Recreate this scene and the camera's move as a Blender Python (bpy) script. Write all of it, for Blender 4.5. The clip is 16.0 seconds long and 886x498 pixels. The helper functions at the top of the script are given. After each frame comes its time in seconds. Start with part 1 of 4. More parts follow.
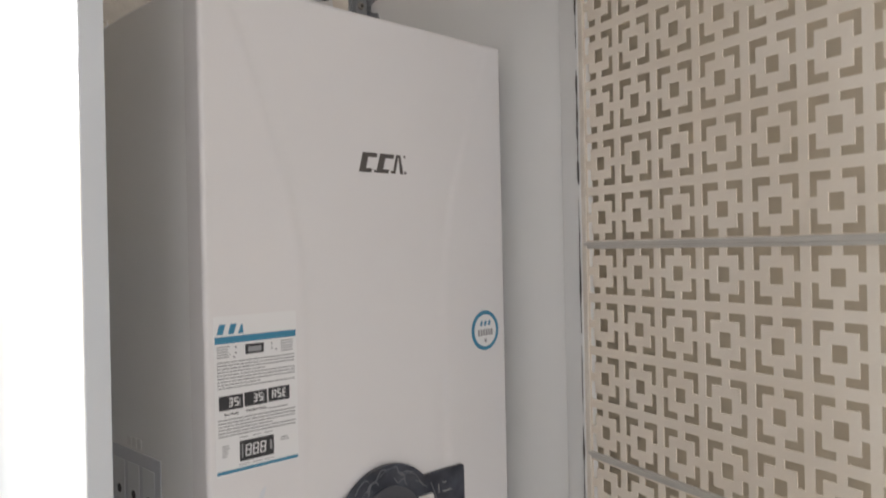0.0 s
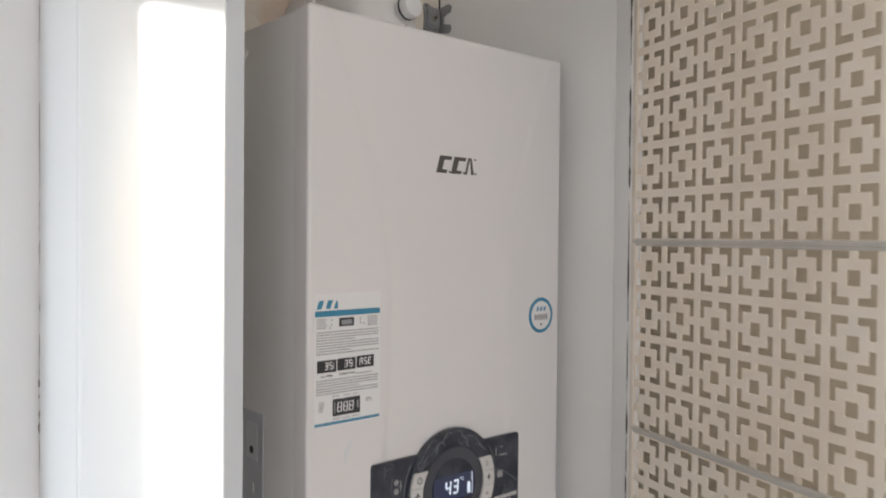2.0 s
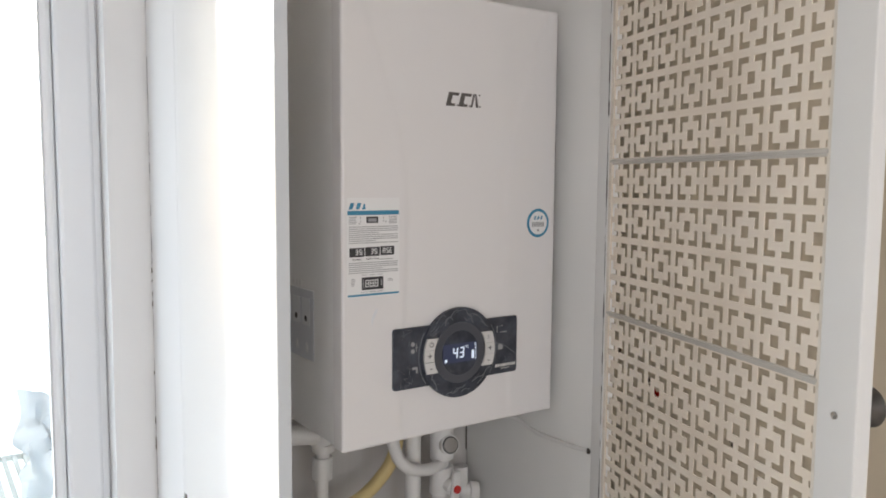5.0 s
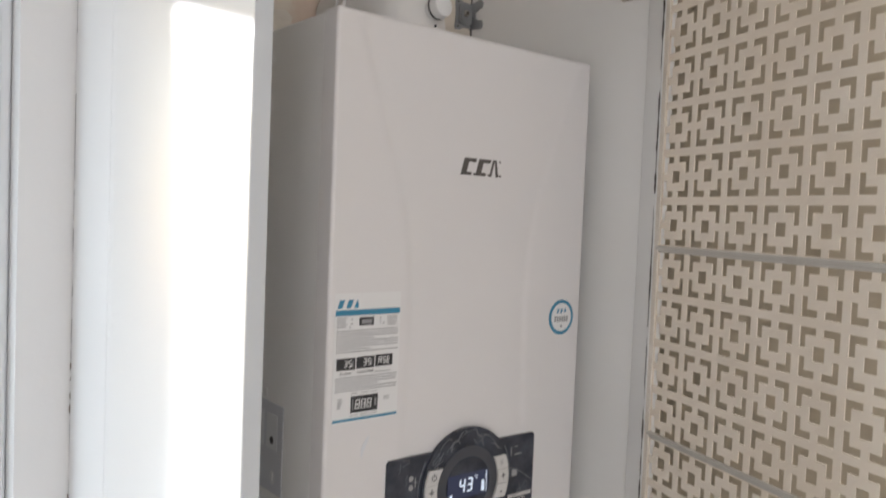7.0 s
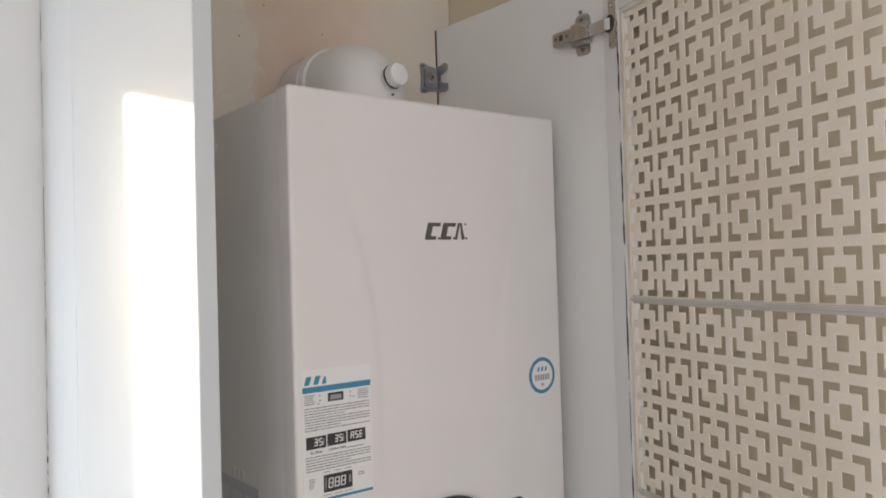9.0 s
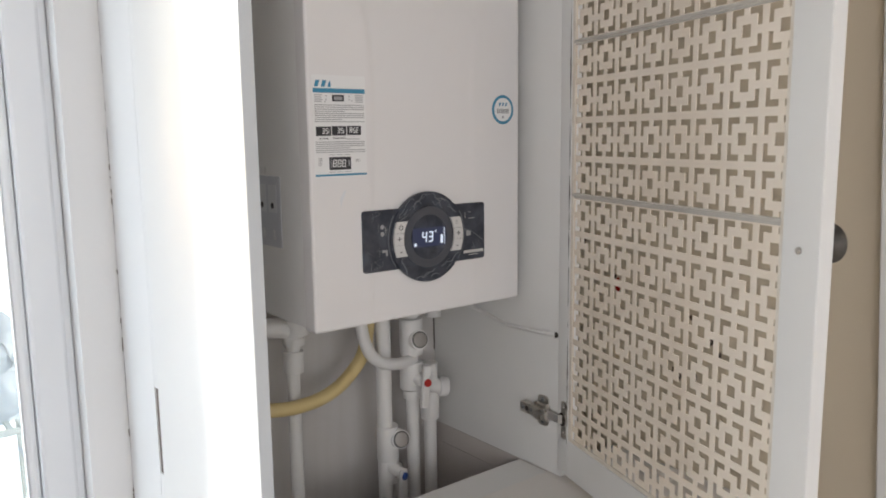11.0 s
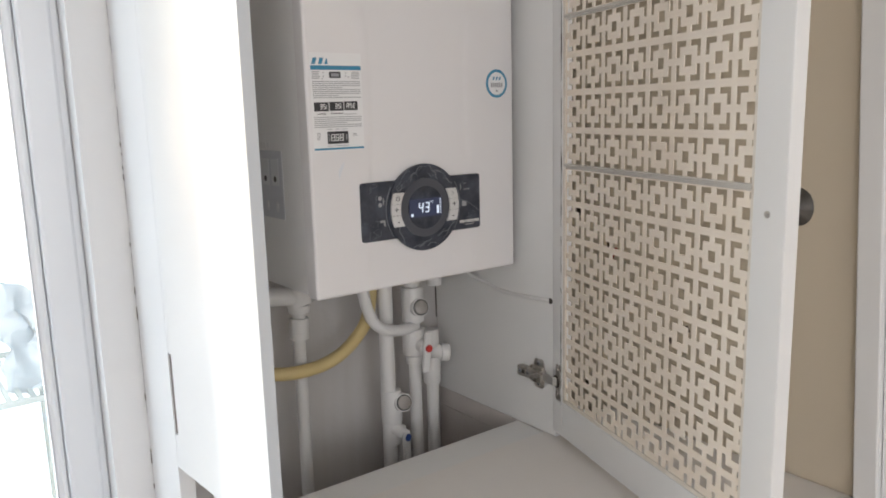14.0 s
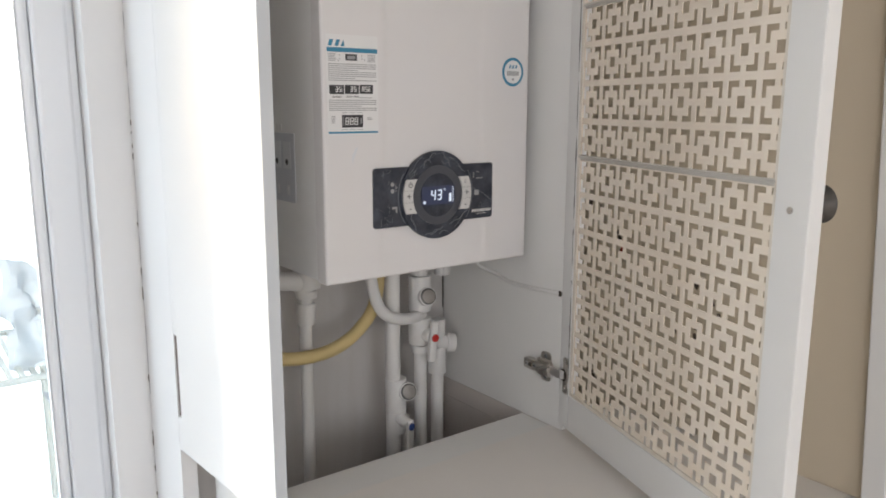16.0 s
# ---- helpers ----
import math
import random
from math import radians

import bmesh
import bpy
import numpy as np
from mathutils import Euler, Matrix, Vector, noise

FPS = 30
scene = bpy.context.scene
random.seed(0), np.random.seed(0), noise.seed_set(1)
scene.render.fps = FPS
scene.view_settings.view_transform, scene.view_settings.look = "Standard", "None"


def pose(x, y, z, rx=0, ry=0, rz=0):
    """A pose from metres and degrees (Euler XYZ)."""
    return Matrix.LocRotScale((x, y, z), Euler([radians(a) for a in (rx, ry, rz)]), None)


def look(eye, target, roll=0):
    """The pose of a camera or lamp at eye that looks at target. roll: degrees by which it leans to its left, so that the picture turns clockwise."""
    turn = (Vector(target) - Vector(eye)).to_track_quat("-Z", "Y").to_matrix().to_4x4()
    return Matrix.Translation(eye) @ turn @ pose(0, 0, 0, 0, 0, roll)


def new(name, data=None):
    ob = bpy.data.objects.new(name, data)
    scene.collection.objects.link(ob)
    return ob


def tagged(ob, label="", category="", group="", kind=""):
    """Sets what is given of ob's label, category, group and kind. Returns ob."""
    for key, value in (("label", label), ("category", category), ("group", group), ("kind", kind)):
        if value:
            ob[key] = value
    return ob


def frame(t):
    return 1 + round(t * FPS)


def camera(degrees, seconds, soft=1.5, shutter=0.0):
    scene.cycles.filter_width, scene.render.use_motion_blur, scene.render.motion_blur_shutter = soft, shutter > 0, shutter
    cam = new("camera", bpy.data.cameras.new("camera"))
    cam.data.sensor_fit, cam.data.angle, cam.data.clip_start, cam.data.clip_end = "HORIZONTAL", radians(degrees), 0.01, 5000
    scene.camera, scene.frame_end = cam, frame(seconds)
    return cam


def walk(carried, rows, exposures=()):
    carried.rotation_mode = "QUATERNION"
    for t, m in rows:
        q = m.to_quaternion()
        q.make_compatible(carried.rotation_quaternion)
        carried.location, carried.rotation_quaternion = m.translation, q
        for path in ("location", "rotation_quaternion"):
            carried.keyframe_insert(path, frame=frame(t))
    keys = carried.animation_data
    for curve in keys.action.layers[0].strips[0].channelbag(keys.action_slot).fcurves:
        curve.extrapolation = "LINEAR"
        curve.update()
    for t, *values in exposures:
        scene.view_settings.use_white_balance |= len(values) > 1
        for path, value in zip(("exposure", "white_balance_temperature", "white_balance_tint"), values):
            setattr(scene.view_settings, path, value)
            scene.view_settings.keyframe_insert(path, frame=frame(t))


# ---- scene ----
EXPO, SKY_STRENGTH, SUN_POWER, DOOR_LIGHT, ROOM_FILL, SOUTH_FILL = -0.04, 0.14, 4.0, 12.5, 24.0, 18.5
cam = camera(60.2, 16.0, soft=1.8, shutter=0.3)
PATH = [
    (0, (-0.336, -0.647, 1.591), (1.076, 0.77, 1.589), -1.2),
    (0.5, (-0.319, -0.64, 1.64), (1.02, 0.846, 1.648), -0.6),
    (1, (-0.318, -0.628, 1.637), (0.994, 0.882, 1.639), -0.8),
    (1.5, (-0.342, -0.648, 1.633), (0.971, 0.861, 1.624), -0.5),
    (2, (-0.437, -0.718, 1.596), (0.885, 0.783, 1.564), 0.5),
    (2.5, (-0.491, -0.931, 1.57), (0.801, 0.595, 1.531), 0.2),
    (3, (-0.529, -1.05, 1.578), (0.629, 0.58, 1.52), -0.3),
    (3.5, (-0.53, -1.077, 1.571), (0.605, 0.569, 1.499), -0.2),
    (4, (-0.528, -1.06, 1.562), (0.604, 0.587, 1.476), -0.0),
    (4.2, (-0.523, -1.052, 1.55), (0.606, 0.594, 1.432), -0.1),
    (6.3, (-0.486, -0.797, 1.57), (0.703, 0.802, 1.396), 2.2),
    (6.5, (-0.469, -0.758, 1.572), (0.777, 0.8, 1.429), 2.1),
    (7, (-0.434, -0.731, 1.623), (0.826, 0.82, 1.537), 2.3),
    (7.5, (-0.384, -0.753, 1.657), (0.874, 0.801, 1.73), 0.8),
    (8, (-0.365, -0.766, 1.645), (0.882, 0.796, 1.716), -1.8),
    (8.5, (-0.374, -0.765, 1.646), (0.863, 0.806, 1.704), -2.2),
    (9, (-0.385, -0.76, 1.641), (0.85, 0.813, 1.689), -1.7),
    (9.5, (-0.428, -0.778, 1.592), (0.81, 0.793, 1.597), -1.7),
    (10, (-0.486, -0.815, 1.47), (0.732, 0.751, 1.224), -0.6),
    (10.2, (-0.501, -0.857, 1.443), (0.718, 0.705, 1.179), -0.6),
    (12.3, (-0.557, -1.062, 1.439), (0.653, 0.49, 1.085), -0.8),
    (12.5, (-0.541, -1.06, 1.438), (0.656, 0.502, 1.08), -0.9),
    (13, (-0.532, -1.061, 1.442), (0.659, 0.505, 1.083), -1.5),
    (13.5, (-0.545, -1.06, 1.444), (0.647, 0.507, 1.092), -1.5),
    (14, (-0.547, -1.055, 1.439), (0.64, 0.515, 1.086), -1.5),
    (14.5, (-0.553, -1.047, 1.438), (0.634, 0.522, 1.08), -0.9),
    (15, (-0.555, -1.044, 1.437), (0.631, 0.526, 1.076), -0.2),
    (15.5, (-0.555, -1.037, 1.427), (0.629, 0.532, 1.062), 0.2),
    (16, (-0.555, -1.034, 1.43), (0.63, 0.533, 1.058), 0.2),
]
walk(cam, [(t, look(eye, target, roll)) for t, eye, target, roll in PATH], [(t, EXPO + e) for t, e in ((0.0, -0.12), (1.5, -0.10), (3.0, 0.0), (4.0, 0.0), (6.5, -0.10), (8.0, -0.04), (9.0, -0.04), (10.0, -0.08), (12.5, 0.0), (16.0, 0.0))])

# ---------------------------------------------------------------- light
SUN_AZ = math.atan2(0.39, -0.184)      # towards the sun, seen from above
SUN_EL = radians(14.6)
world = bpy.data.worlds.new("world")
scene.world = world
world.use_nodes = True
wn = world.node_tree
sky = wn.nodes.new("ShaderNodeTexSky")
sky.sky_type = "NISHITA"
sky.sun_disc = False
sky.sun_elevation = SUN_EL
sky.sun_rotation = math.pi / 2 - SUN_AZ
wn.nodes["Background"].inputs[1].default_value = SKY_STRENGTH
wn.links.new(sky.outputs[0], wn.nodes["Background"].inputs[0])

sun = new("sun", bpy.data.lights.new("sun", "SUN"))
sun.data.energy = SUN_POWER
sun.data.angle = radians(2.6)
sun.data.color = (1.0, 0.99, 0.975)
to_sun = Vector((math.cos(SUN_AZ) * math.cos(SUN_EL), math.sin(SUN_AZ) * math.cos(SUN_EL), math.sin(SUN_EL)))
sun.matrix_world = look((0, 0, 5), Vector((0, 0, 5)) - to_sun)


def area_lamp(name, place, target, w, h, power, colour):
    lamp = new(name, bpy.data.lights.new(name, "AREA"))
    lamp.data.shape, lamp.data.size, lamp.data.size_y = "RECTANGLE", w, h
    lamp.data.energy, lamp.data.color = power, colour
    lamp.matrix_world = look(place, target)
    return lamp


# sky light in the balcony door, and two fill lamps in unseen, added windows
area_lamp("balcony_daylight", (-0.78, 0.60, 1.10), (-0.78, -1.0, 1.0), 0.85, 1.6, DOOR_LIGHT, (0.84, 0.92, 1.0))
area_lamp("unseen_west_fill", (-2.24, -2.65, 1.60), (0.0, -2.65, 1.5), 1.2, 1.1, ROOM_FILL, (1.0, 0.957, 0.978))
area_lamp("unseen_south_fill", (-0.40, -3.74, 1.55), (-0.40, 0.0, 1.5), 1.5, 1.2, SOUTH_FILL, (1.0, 0.957, 0.978))


# ---------------------------------------------------------------- materials
def mat(name, base, rough=0.5, metal=0.0, second=None, amount=0.25, scale=6.0, fine=90.0, bump=0.05, rough_var=0.1,
        coat=0.0, spec=0.5):
    """Two scales of variation: broad clouds and fine grain; the grain also gives relief and gloss."""
    m = bpy.data.materials.new(name)
    m.use_nodes = True
    nt = m.node_tree
    bs = nt.nodes["Principled BSDF"]
    bs.inputs["Metallic"].default_value = metal
    bs.inputs["Specular IOR Level"].default_value = spec
    bs.inputs["Coat Weight"].default_value = coat
    bs.inputs["Coat Roughness"].default_value = 0.08
    co = nt.nodes.new("ShaderNodeTexCoord")
    n1 = nt.nodes.new("ShaderNodeTexNoise")
    n1.inputs["Scale"].default_value, n1.inputs["Detail"].default_value = scale, 6.0
    n2 = nt.nodes.new("ShaderNodeTexNoise")
    n2.inputs["Scale"].default_value, n2.inputs["Detail"].default_value = fine, 4.0
    geo = nt.nodes.new("ShaderNodeNewGeometry")
    for n in (n1, n2):
        nt.links.new(geo.outputs["Position"], n.inputs["Vector"])
    ramp = nt.nodes.new("ShaderNodeValToRGB")
    ramp.color_ramp.elements[0].position, ramp.color_ramp.elements[1].position = 0.35, 0.68
    c2 = second or [c * 0.82 for c in base]
    ramp.color_ramp.elements[0].color = (*base, 1)
    ramp.color_ramp.elements[1].color = (*[a + (b - a) * amount for a, b in zip(base, c2)], 1)
    nt.links.new(n1.outputs["Fac"], ramp.inputs["Fac"])
    nt.links.new(ramp.outputs["Color"], bs.inputs["Base Color"])
    mr = nt.nodes.new("ShaderNodeMapRange")
    mr.inputs["To Min"].default_value = max(0.02, rough - rough_var)
    mr.inputs["To Max"].default_value = min(1.0, rough + rough_var)
    nt.links.new(n1.outputs["Fac"], mr.inputs["Value"])
    nt.links.new(mr.outputs["Result"], bs.inputs["Roughness"])
    bp = nt.nodes.new("ShaderNodeBump")
    bp.inputs["Strength"].default_value, bp.inputs["Distance"].default_value = bump, 0.002
    nt.links.new(n2.outputs["Fac"], bp.inputs["Height"])
    nt.links.new(bp.outputs["Normal"], bs.inputs["Normal"])
    return m


def plaster_mat(name, paint, bare, dust):
    """Old wall: a ragged patch where the paint has come off a pinkish base coat."""
    m = mat(name, paint, rough=0.85, second=(0.66, 0.60, 0.52), amount=0.8, scale=5.0, fine=60.0, bump=0.4, spec=0.25)
    nt = m.node_tree
    bs = nt.nodes["Principled BSDF"]
    geo = nt.nodes.new("ShaderNodeNewGeometry")
    n = nt.nodes.new("ShaderNodeTexNoise")
    n.inputs["Scale"].default_value, n.inputs["Detail"].default_value, n.inputs["Roughness"].default_value = 7.0, 9.0, 0.6
    nt.links.new(geo.outputs["Position"], n.inputs["Vector"])
    sep = nt.nodes.new("ShaderNodeSeparateXYZ")
    nt.links.new(geo.outputs["Position"], sep.inputs["Vector"])
    add = nt.nodes.new("ShaderNodeMath")
    add.operation = "MULTIPLY_ADD"
    add.inputs[1].default_value = 0.20
    nt.links.new(n.outputs["Fac"], add.inputs[0])
    nt.links.new(sep.outputs["X"], add.inputs[2])
    r = nt.nodes.new("ShaderNodeValToRGB")
    e = r.color_ramp.elements
    e[0].position, e[0].color = 0.190, (0, 0, 0, 1)
    e[1].position, e[1].color = 0.205, (1, 1, 1, 1)
    for pos, v in ((0.355, 1.0), (0.385, 0.4), (0.47, 0.0)):
        k = e.new(pos)
        k.color = (v, v, v, 1)
    nt.links.new(add.outputs[0], r.inputs["Fac"])
    n3 = nt.nodes.new("ShaderNodeTexNoise")
    n3.inputs["Scale"].default_value, n3.inputs["Detail"].default_value = 16.0, 7.0
    nt.links.new(geo.outputs["Position"], n3.inputs["Vector"])
    r3 = nt.nodes.new("ShaderNodeValToRGB")
    r3.color_ramp.elements[0].color, r3.color_ramp.elements[1].color = (*bare, 1), (*dust, 1)
    r3.color_ramp.elements[0].position, r3.color_ramp.elements[1].position = 0.4, 0.66
    nt.links.new(n3.outputs["Fac"], r3.inputs["Fac"])
    mix = nt.nodes.new("ShaderNodeMix")
    mix.data_type = "RGBA"
    old = bs.inputs["Base Color"].links[0].from_socket
    col = [s for s in mix.inputs if s.type == "RGBA"]
    nt.links.new(r.outputs["Color"], mix.inputs[0])
    nt.links.new(old, col[0])
    nt.links.new(r3.outputs["Color"], col[1])
    nt.links.new([s for s in mix.outputs if s.type == "RGBA"][0], bs.inputs["Base Color"])
    return m


LACQUER = mat("white_lacquer", (0.79, 0.79, 0.785), 0.28, amount=0.03, scale=14.0, fine=160.0, bump=0.02, rough_var=0.01, spec=0.3)
FILLER = mat("cream_filler", (0.76, 0.71, 0.63), 0.7, second=(0.60, 0.52, 0.42), amount=0.5, scale=40.0, fine=160.0, bump=0.3)
CABINET = mat("white_melamine", (0.76, 0.755, 0.74), 0.45, amount=0.2, scale=5.0, bump=0.04)
MDF = mat("cream_mdf", (0.84, 0.755, 0.645), 0.6, second=(0.70, 0.58, 0.44), amount=0.3, scale=9.0, fine=140.0, bump=0.1)
BOILER = mat("boiler_enamel", (0.73, 0.715, 0.715), 0.38, amount=0.06, scale=4.0, fine=420.0, bump=0.06, rough_var=0.05)
CASING = mat("casing_steel_paint", (0.86, 0.86, 0.86), 0.45, amount=0.12, scale=4.0, fine=300.0, bump=0.05)
NICHE = plaster_mat("peeling_plaster", (0.68, 0.62, 0.545), (0.62, 0.50, 0.41), (0.65, 0.54, 0.455))
MORTAR = mat("pale_mortar", (0.68, 0.63, 0.56), 0.9, second=(0.68, 0.64, 0.58), amount=0.9, scale=25.0, fine=120.0, bump=0.5, spec=0.2)
GREYWALL = mat("smoothed_plaster", (0.60, 0.58, 0.565), 0.8, second=(0.50, 0.47, 0.43), amount=0.5, scale=5.0, bump=0.25, spec=0.3)
_n = GREYWALL.node_tree                    # long upright streaks
_map = _n.nodes.new("ShaderNodeMapping")
_map.inputs["Scale"].default_value = (5.0, 1.0, 0.35)
_old = [k for k in _n.links if k.to_node.type == "TEX_NOISE" and k.to_node.inputs["Scale"].default_value < 20][0]
_noise = _old.to_node
_n.links.new(_old.from_socket, _map.inputs["Vector"])
_n.links.new(_map.outputs["Vector"], _noise.inputs["Vector"])
WHITEWALL = mat("white_wall_paint", (0.82, 0.82, 0.82), 0.75, amount=0.15, scale=3.0, fine=120.0, bump=0.15, spec=0.3)
BEIGE = mat("beige_wall_paint", (0.64, 0.558, 0.432), 0.7, amount=0.12, scale=3.0, fine=110.0, bump=0.12, spec=0.3)
CEIL = mat("ceiling_paint", (0.8, 0.79, 0.77), 0.85, amount=0.1, bump=0.1)
TILE = mat("floor_laminate", (0.45, 0.43, 0.41), 0.4, amount=0.4, scale=3.0)
COUNTER = mat("white_worktop", (0.78, 0.75, 0.715), 0.42, amount=0.15, scale=4.0, bump=0.05)
# carcass board below the worktop, darkened by colour for the shade there
SHADED_CARCASS = mat("shaded_grey_carcass", (0.60, 0.555, 0.525), 0.6, amount=0.4, scale=8.0, bump=0.1)
PVC = mat("white_pvc", (0.83, 0.855, 0.89), 0.3, amount=0.06, scale=3.0, bump=0.02)
PIPE = mat("white_ppr_pipe", (0.71, 0.70, 0.685), 0.4, amount=0.15, scale=12.0, bump=0.05)
STEEL = mat("nickel_steel", (0.54, 0.51, 0.47), 0.28, metal=1.0, amount=0.4, scale=30.0, fine=250.0, bump=0.1)
ZINC = mat("zinc_plate", (0.34, 0.35, 0.36), 0.45, metal=0.7, amount=0.4, scale=30.0, fine=200.0, bump=0.15)
DULLNICKEL = mat("dull_nickel_cap", (0.33, 0.31, 0.29), 0.5, metal=0.6, amount=0.4, scale=60.0, fine=250.0, bump=0.2)
CHROME = mat("satin_chrome", (0.60, 0.59, 0.58), 0.35, metal=1.0, amount=0.1)
GLOSSBLACK = mat("black_gloss_plastic", (0.024, 0.028, 0.040), 0.22, second=(0.075, 0.085, 0.110), amount=0.75, scale=38.0, fine=55.0, bump=0.7)
SATINBLACK = mat("dark_grey_plastic", (0.062, 0.066, 0.080), 0.4, amount=0.2, scale=20.0)
BUTTON = mat("silver_grey_button", (0.62, 0.61, 0.60), 0.35, amount=0.1, scale=30.0)
STRIP = mat("greyish_strip", (0.55, 0.52, 0.47), 0.4, amount=0.2, scale=20.0)
# shade of the side panel's front edge, held in the colour
SHADED_EDGE = mat("shaded_grey_edge", (0.60, 0.63, 0.66), 0.4, amount=0.08, scale=4.0, bump=0.03)
DARK = mat("dark_ink", (0.03, 0.03, 0.034), 0.5, amount=0.1)
GREYINK = mat("grey_ink", (0.30, 0.30, 0.31), 0.6, amount=0.1)
LOGOGREY = mat("dark_grey_print", (0.095, 0.085, 0.08), 0.35, amount=0.2, scale=60.0)
BLUE = mat("blue_ink", (0.045, 0.23, 0.37), 0.45, amount=0.1)
PAPER = mat("label_paper", (0.77, 0.77, 0.77), 0.5, amount=0.06)
STICKERGREY = mat("blue_grey_sticker", (0.58, 0.60, 0.65), 0.4, amount=0.1)
STICKERPALE = mat("pale_grey_sticker", (0.68, 0.70, 0.73), 0.4, amount=0.1)
YELLOW = mat("yellow_gas_hose", (0.64, 0.51, 0.25), 0.5, second=(0.5, 0.38, 0.17), amount=0.4, scale=14.0, bump=0.1)
RED = mat("red_plastic", (0.50, 0.03, 0.025), 0.4, amount=0.1)
NAVY = mat("blue_plastic", (0.03, 0.07, 0.25), 0.4, amount=0.1)
GAP = mat("dark_joint", (0.07, 0.06, 0.05), 0.9, amount=0.4, scale=40.0)
SPECK = mat("brown_specks", (0.16, 0.13, 0.11), 0.8, amount=0.5, scale=60.0)
FILM = mat("wrinkled_clear_film", (0.16, 0.17, 0.19), 0.22, amount=0.6, scale=80.0)
BRONZE = mat("dark_bronze", (0.030, 0.027, 0.024), 0.5, second=(0.11, 0.095, 0.08), amount=0.7, scale=50.0, bump=0.2)
CLOTH = mat("pale_blue_cloth", (0.78, 0.83, 0.87), 0.9, amount=0.4, scale=10.0, bump=0.2)
RACKPLASTIC = mat("pale_green_plastic", (0.70, 0.76, 0.74), 0.5, amount=0.1)
BALCONY = mat("balcony_tiles", (0.6, 0.58, 0.55), 0.6, amount=0.3, scale=3.0)

GLASS = bpy.data.materials.new("window_glass")
GLASS.use_nodes = True
_t = GLASS.node_tree                       # a thin pane: clear, with a faint mirror image
_clear, _gloss, _mix = (_t.nodes.new(n) for n in ("ShaderNodeBsdfTransparent", "ShaderNodeBsdfGlossy", "ShaderNodeMixShader"))
_clear.inputs["Color"].default_value = (0.97, 0.99, 1.0, 1)
_gloss.inputs["Roughness"].default_value = 0.02
_mix.inputs["Fac"].default_value = 0.06
_t.links.new(_clear.outputs[0], _mix.inputs[1])
_t.links.new(_gloss.outputs[0], _mix.inputs[2])
_t.links.new(_mix.outputs[0], _t.nodes["Material Output"].inputs["Surface"])


def glow(name, colour, strength):
    m = bpy.data.materials.new(name)
    m.use_nodes = True
    b = m.node_tree.nodes["Principled BSDF"]
    b.inputs["Base Color"].default_value = (0.02, 0.02, 0.02, 1)
    b.inputs["Specular IOR Level"].default_value = 0.2
    b.inputs["Emission Color"].default_value, b.inputs["Emission Strength"].default_value = (*colour, 1), strength
    return m


LCD = glow("lcd_backlight", (0.022, 0.028, 0.065), 1.0)
DIGIT = glow("lcd_segment", (0.8, 0.88, 1.0), 1.0)
DISTANCE_GLOW = glow("glowing_distance", (0.95, 0.98, 1.0), 2.2)


# ---------------------------------------------------------------- mesh tools
def box(bm, x0, x1, y0, y1, z0, z1, bevel=0.0, seg=2):
    r = bmesh.ops.create_cube(bm, size=1)
    vs = r["verts"]
    for v in vs:
        v.co = Vector((x0 + (v.co.x + 0.5) * (x1 - x0), y0 + (v.co.y + 0.5) * (y1 - y0), z0 + (v.co.z + 0.5) * (z1 - z0)))
    if bevel > 0:
        es = list({e for v in vs for e in v.link_edges})
        bmesh.ops.bevel(bm, geom=es, offset=bevel, segments=seg, affect="EDGES", profile=0.5)
    return bm


def rod(bm, a, b, r0, r1=None, seg=20, bevel=0.0):
    a, b = Vector(a), Vector(b)
    r1 = r0 if r1 is None else r1
    res = bmesh.ops.create_cone(bm, cap_ends=True, segments=seg, radius1=r0, radius2=r1, depth=(b - a).length)
    m = Matrix.Translation((a + b) / 2) @ (b - a).to_track_quat("Z", "Y").to_matrix().to_4x4()
    bmesh.ops.transform(bm, matrix=m, verts=res["verts"])
    if bevel > 0:
        es = [e for e in {e for v in res["verts"] for e in v.link_edges} if any(len(f.verts) > 4 for f in e.link_faces)]
        bmesh.ops.bevel(bm, geom=es, offset=bevel, segments=2, affect="EDGES", profile=0.5)
    return bm


def smooth_line(pts, n=10):
    """A Catmull-Rom line through a few corners."""
    p = [Vector(q) for q in pts]
    p = [2 * p[0] - p[1]] + p + [2 * p[-1] - p[-2]]
    out = []
    for i in range(1, len(p) - 2):
        a, b, c, d = p[i - 1:i + 3]
        for k in range(n):
            t = k / n
            out.append(0.5 * ((2 * b) + (c - a) * t + (2 * a - 5 * b + 4 * c - d) * t * t + (3 * b - a - 3 * c + d) * t ** 3))
    return out + [p[-2]]


def tube(bm, pts, r, seg=14):
    rings, side = [], None
    for i, q in enumerate(pts):
        d = (pts[min(i + 1, len(pts) - 1)] - pts[max(i - 1, 0)]).normalized()
        if side is None:
            side = d.orthogonal().normalized()
        side = (side - d * side.dot(d)).normalized()
        up = d.cross(side)
        rings.append([bm.verts.new(q + r * (side * math.cos(2 * math.pi * k / seg) + up * math.sin(2 * math.pi * k / seg))) for k in range(seg)])
    for a, b in zip(rings, rings[1:]):
        for k in range(seg):
            bm.faces.new((a[k], a[(k + 1) % seg], b[(k + 1) % seg], b[k]))
    bm.faces.new(rings[0][::-1])
    bm.faces.new(rings[-1])
    return bm


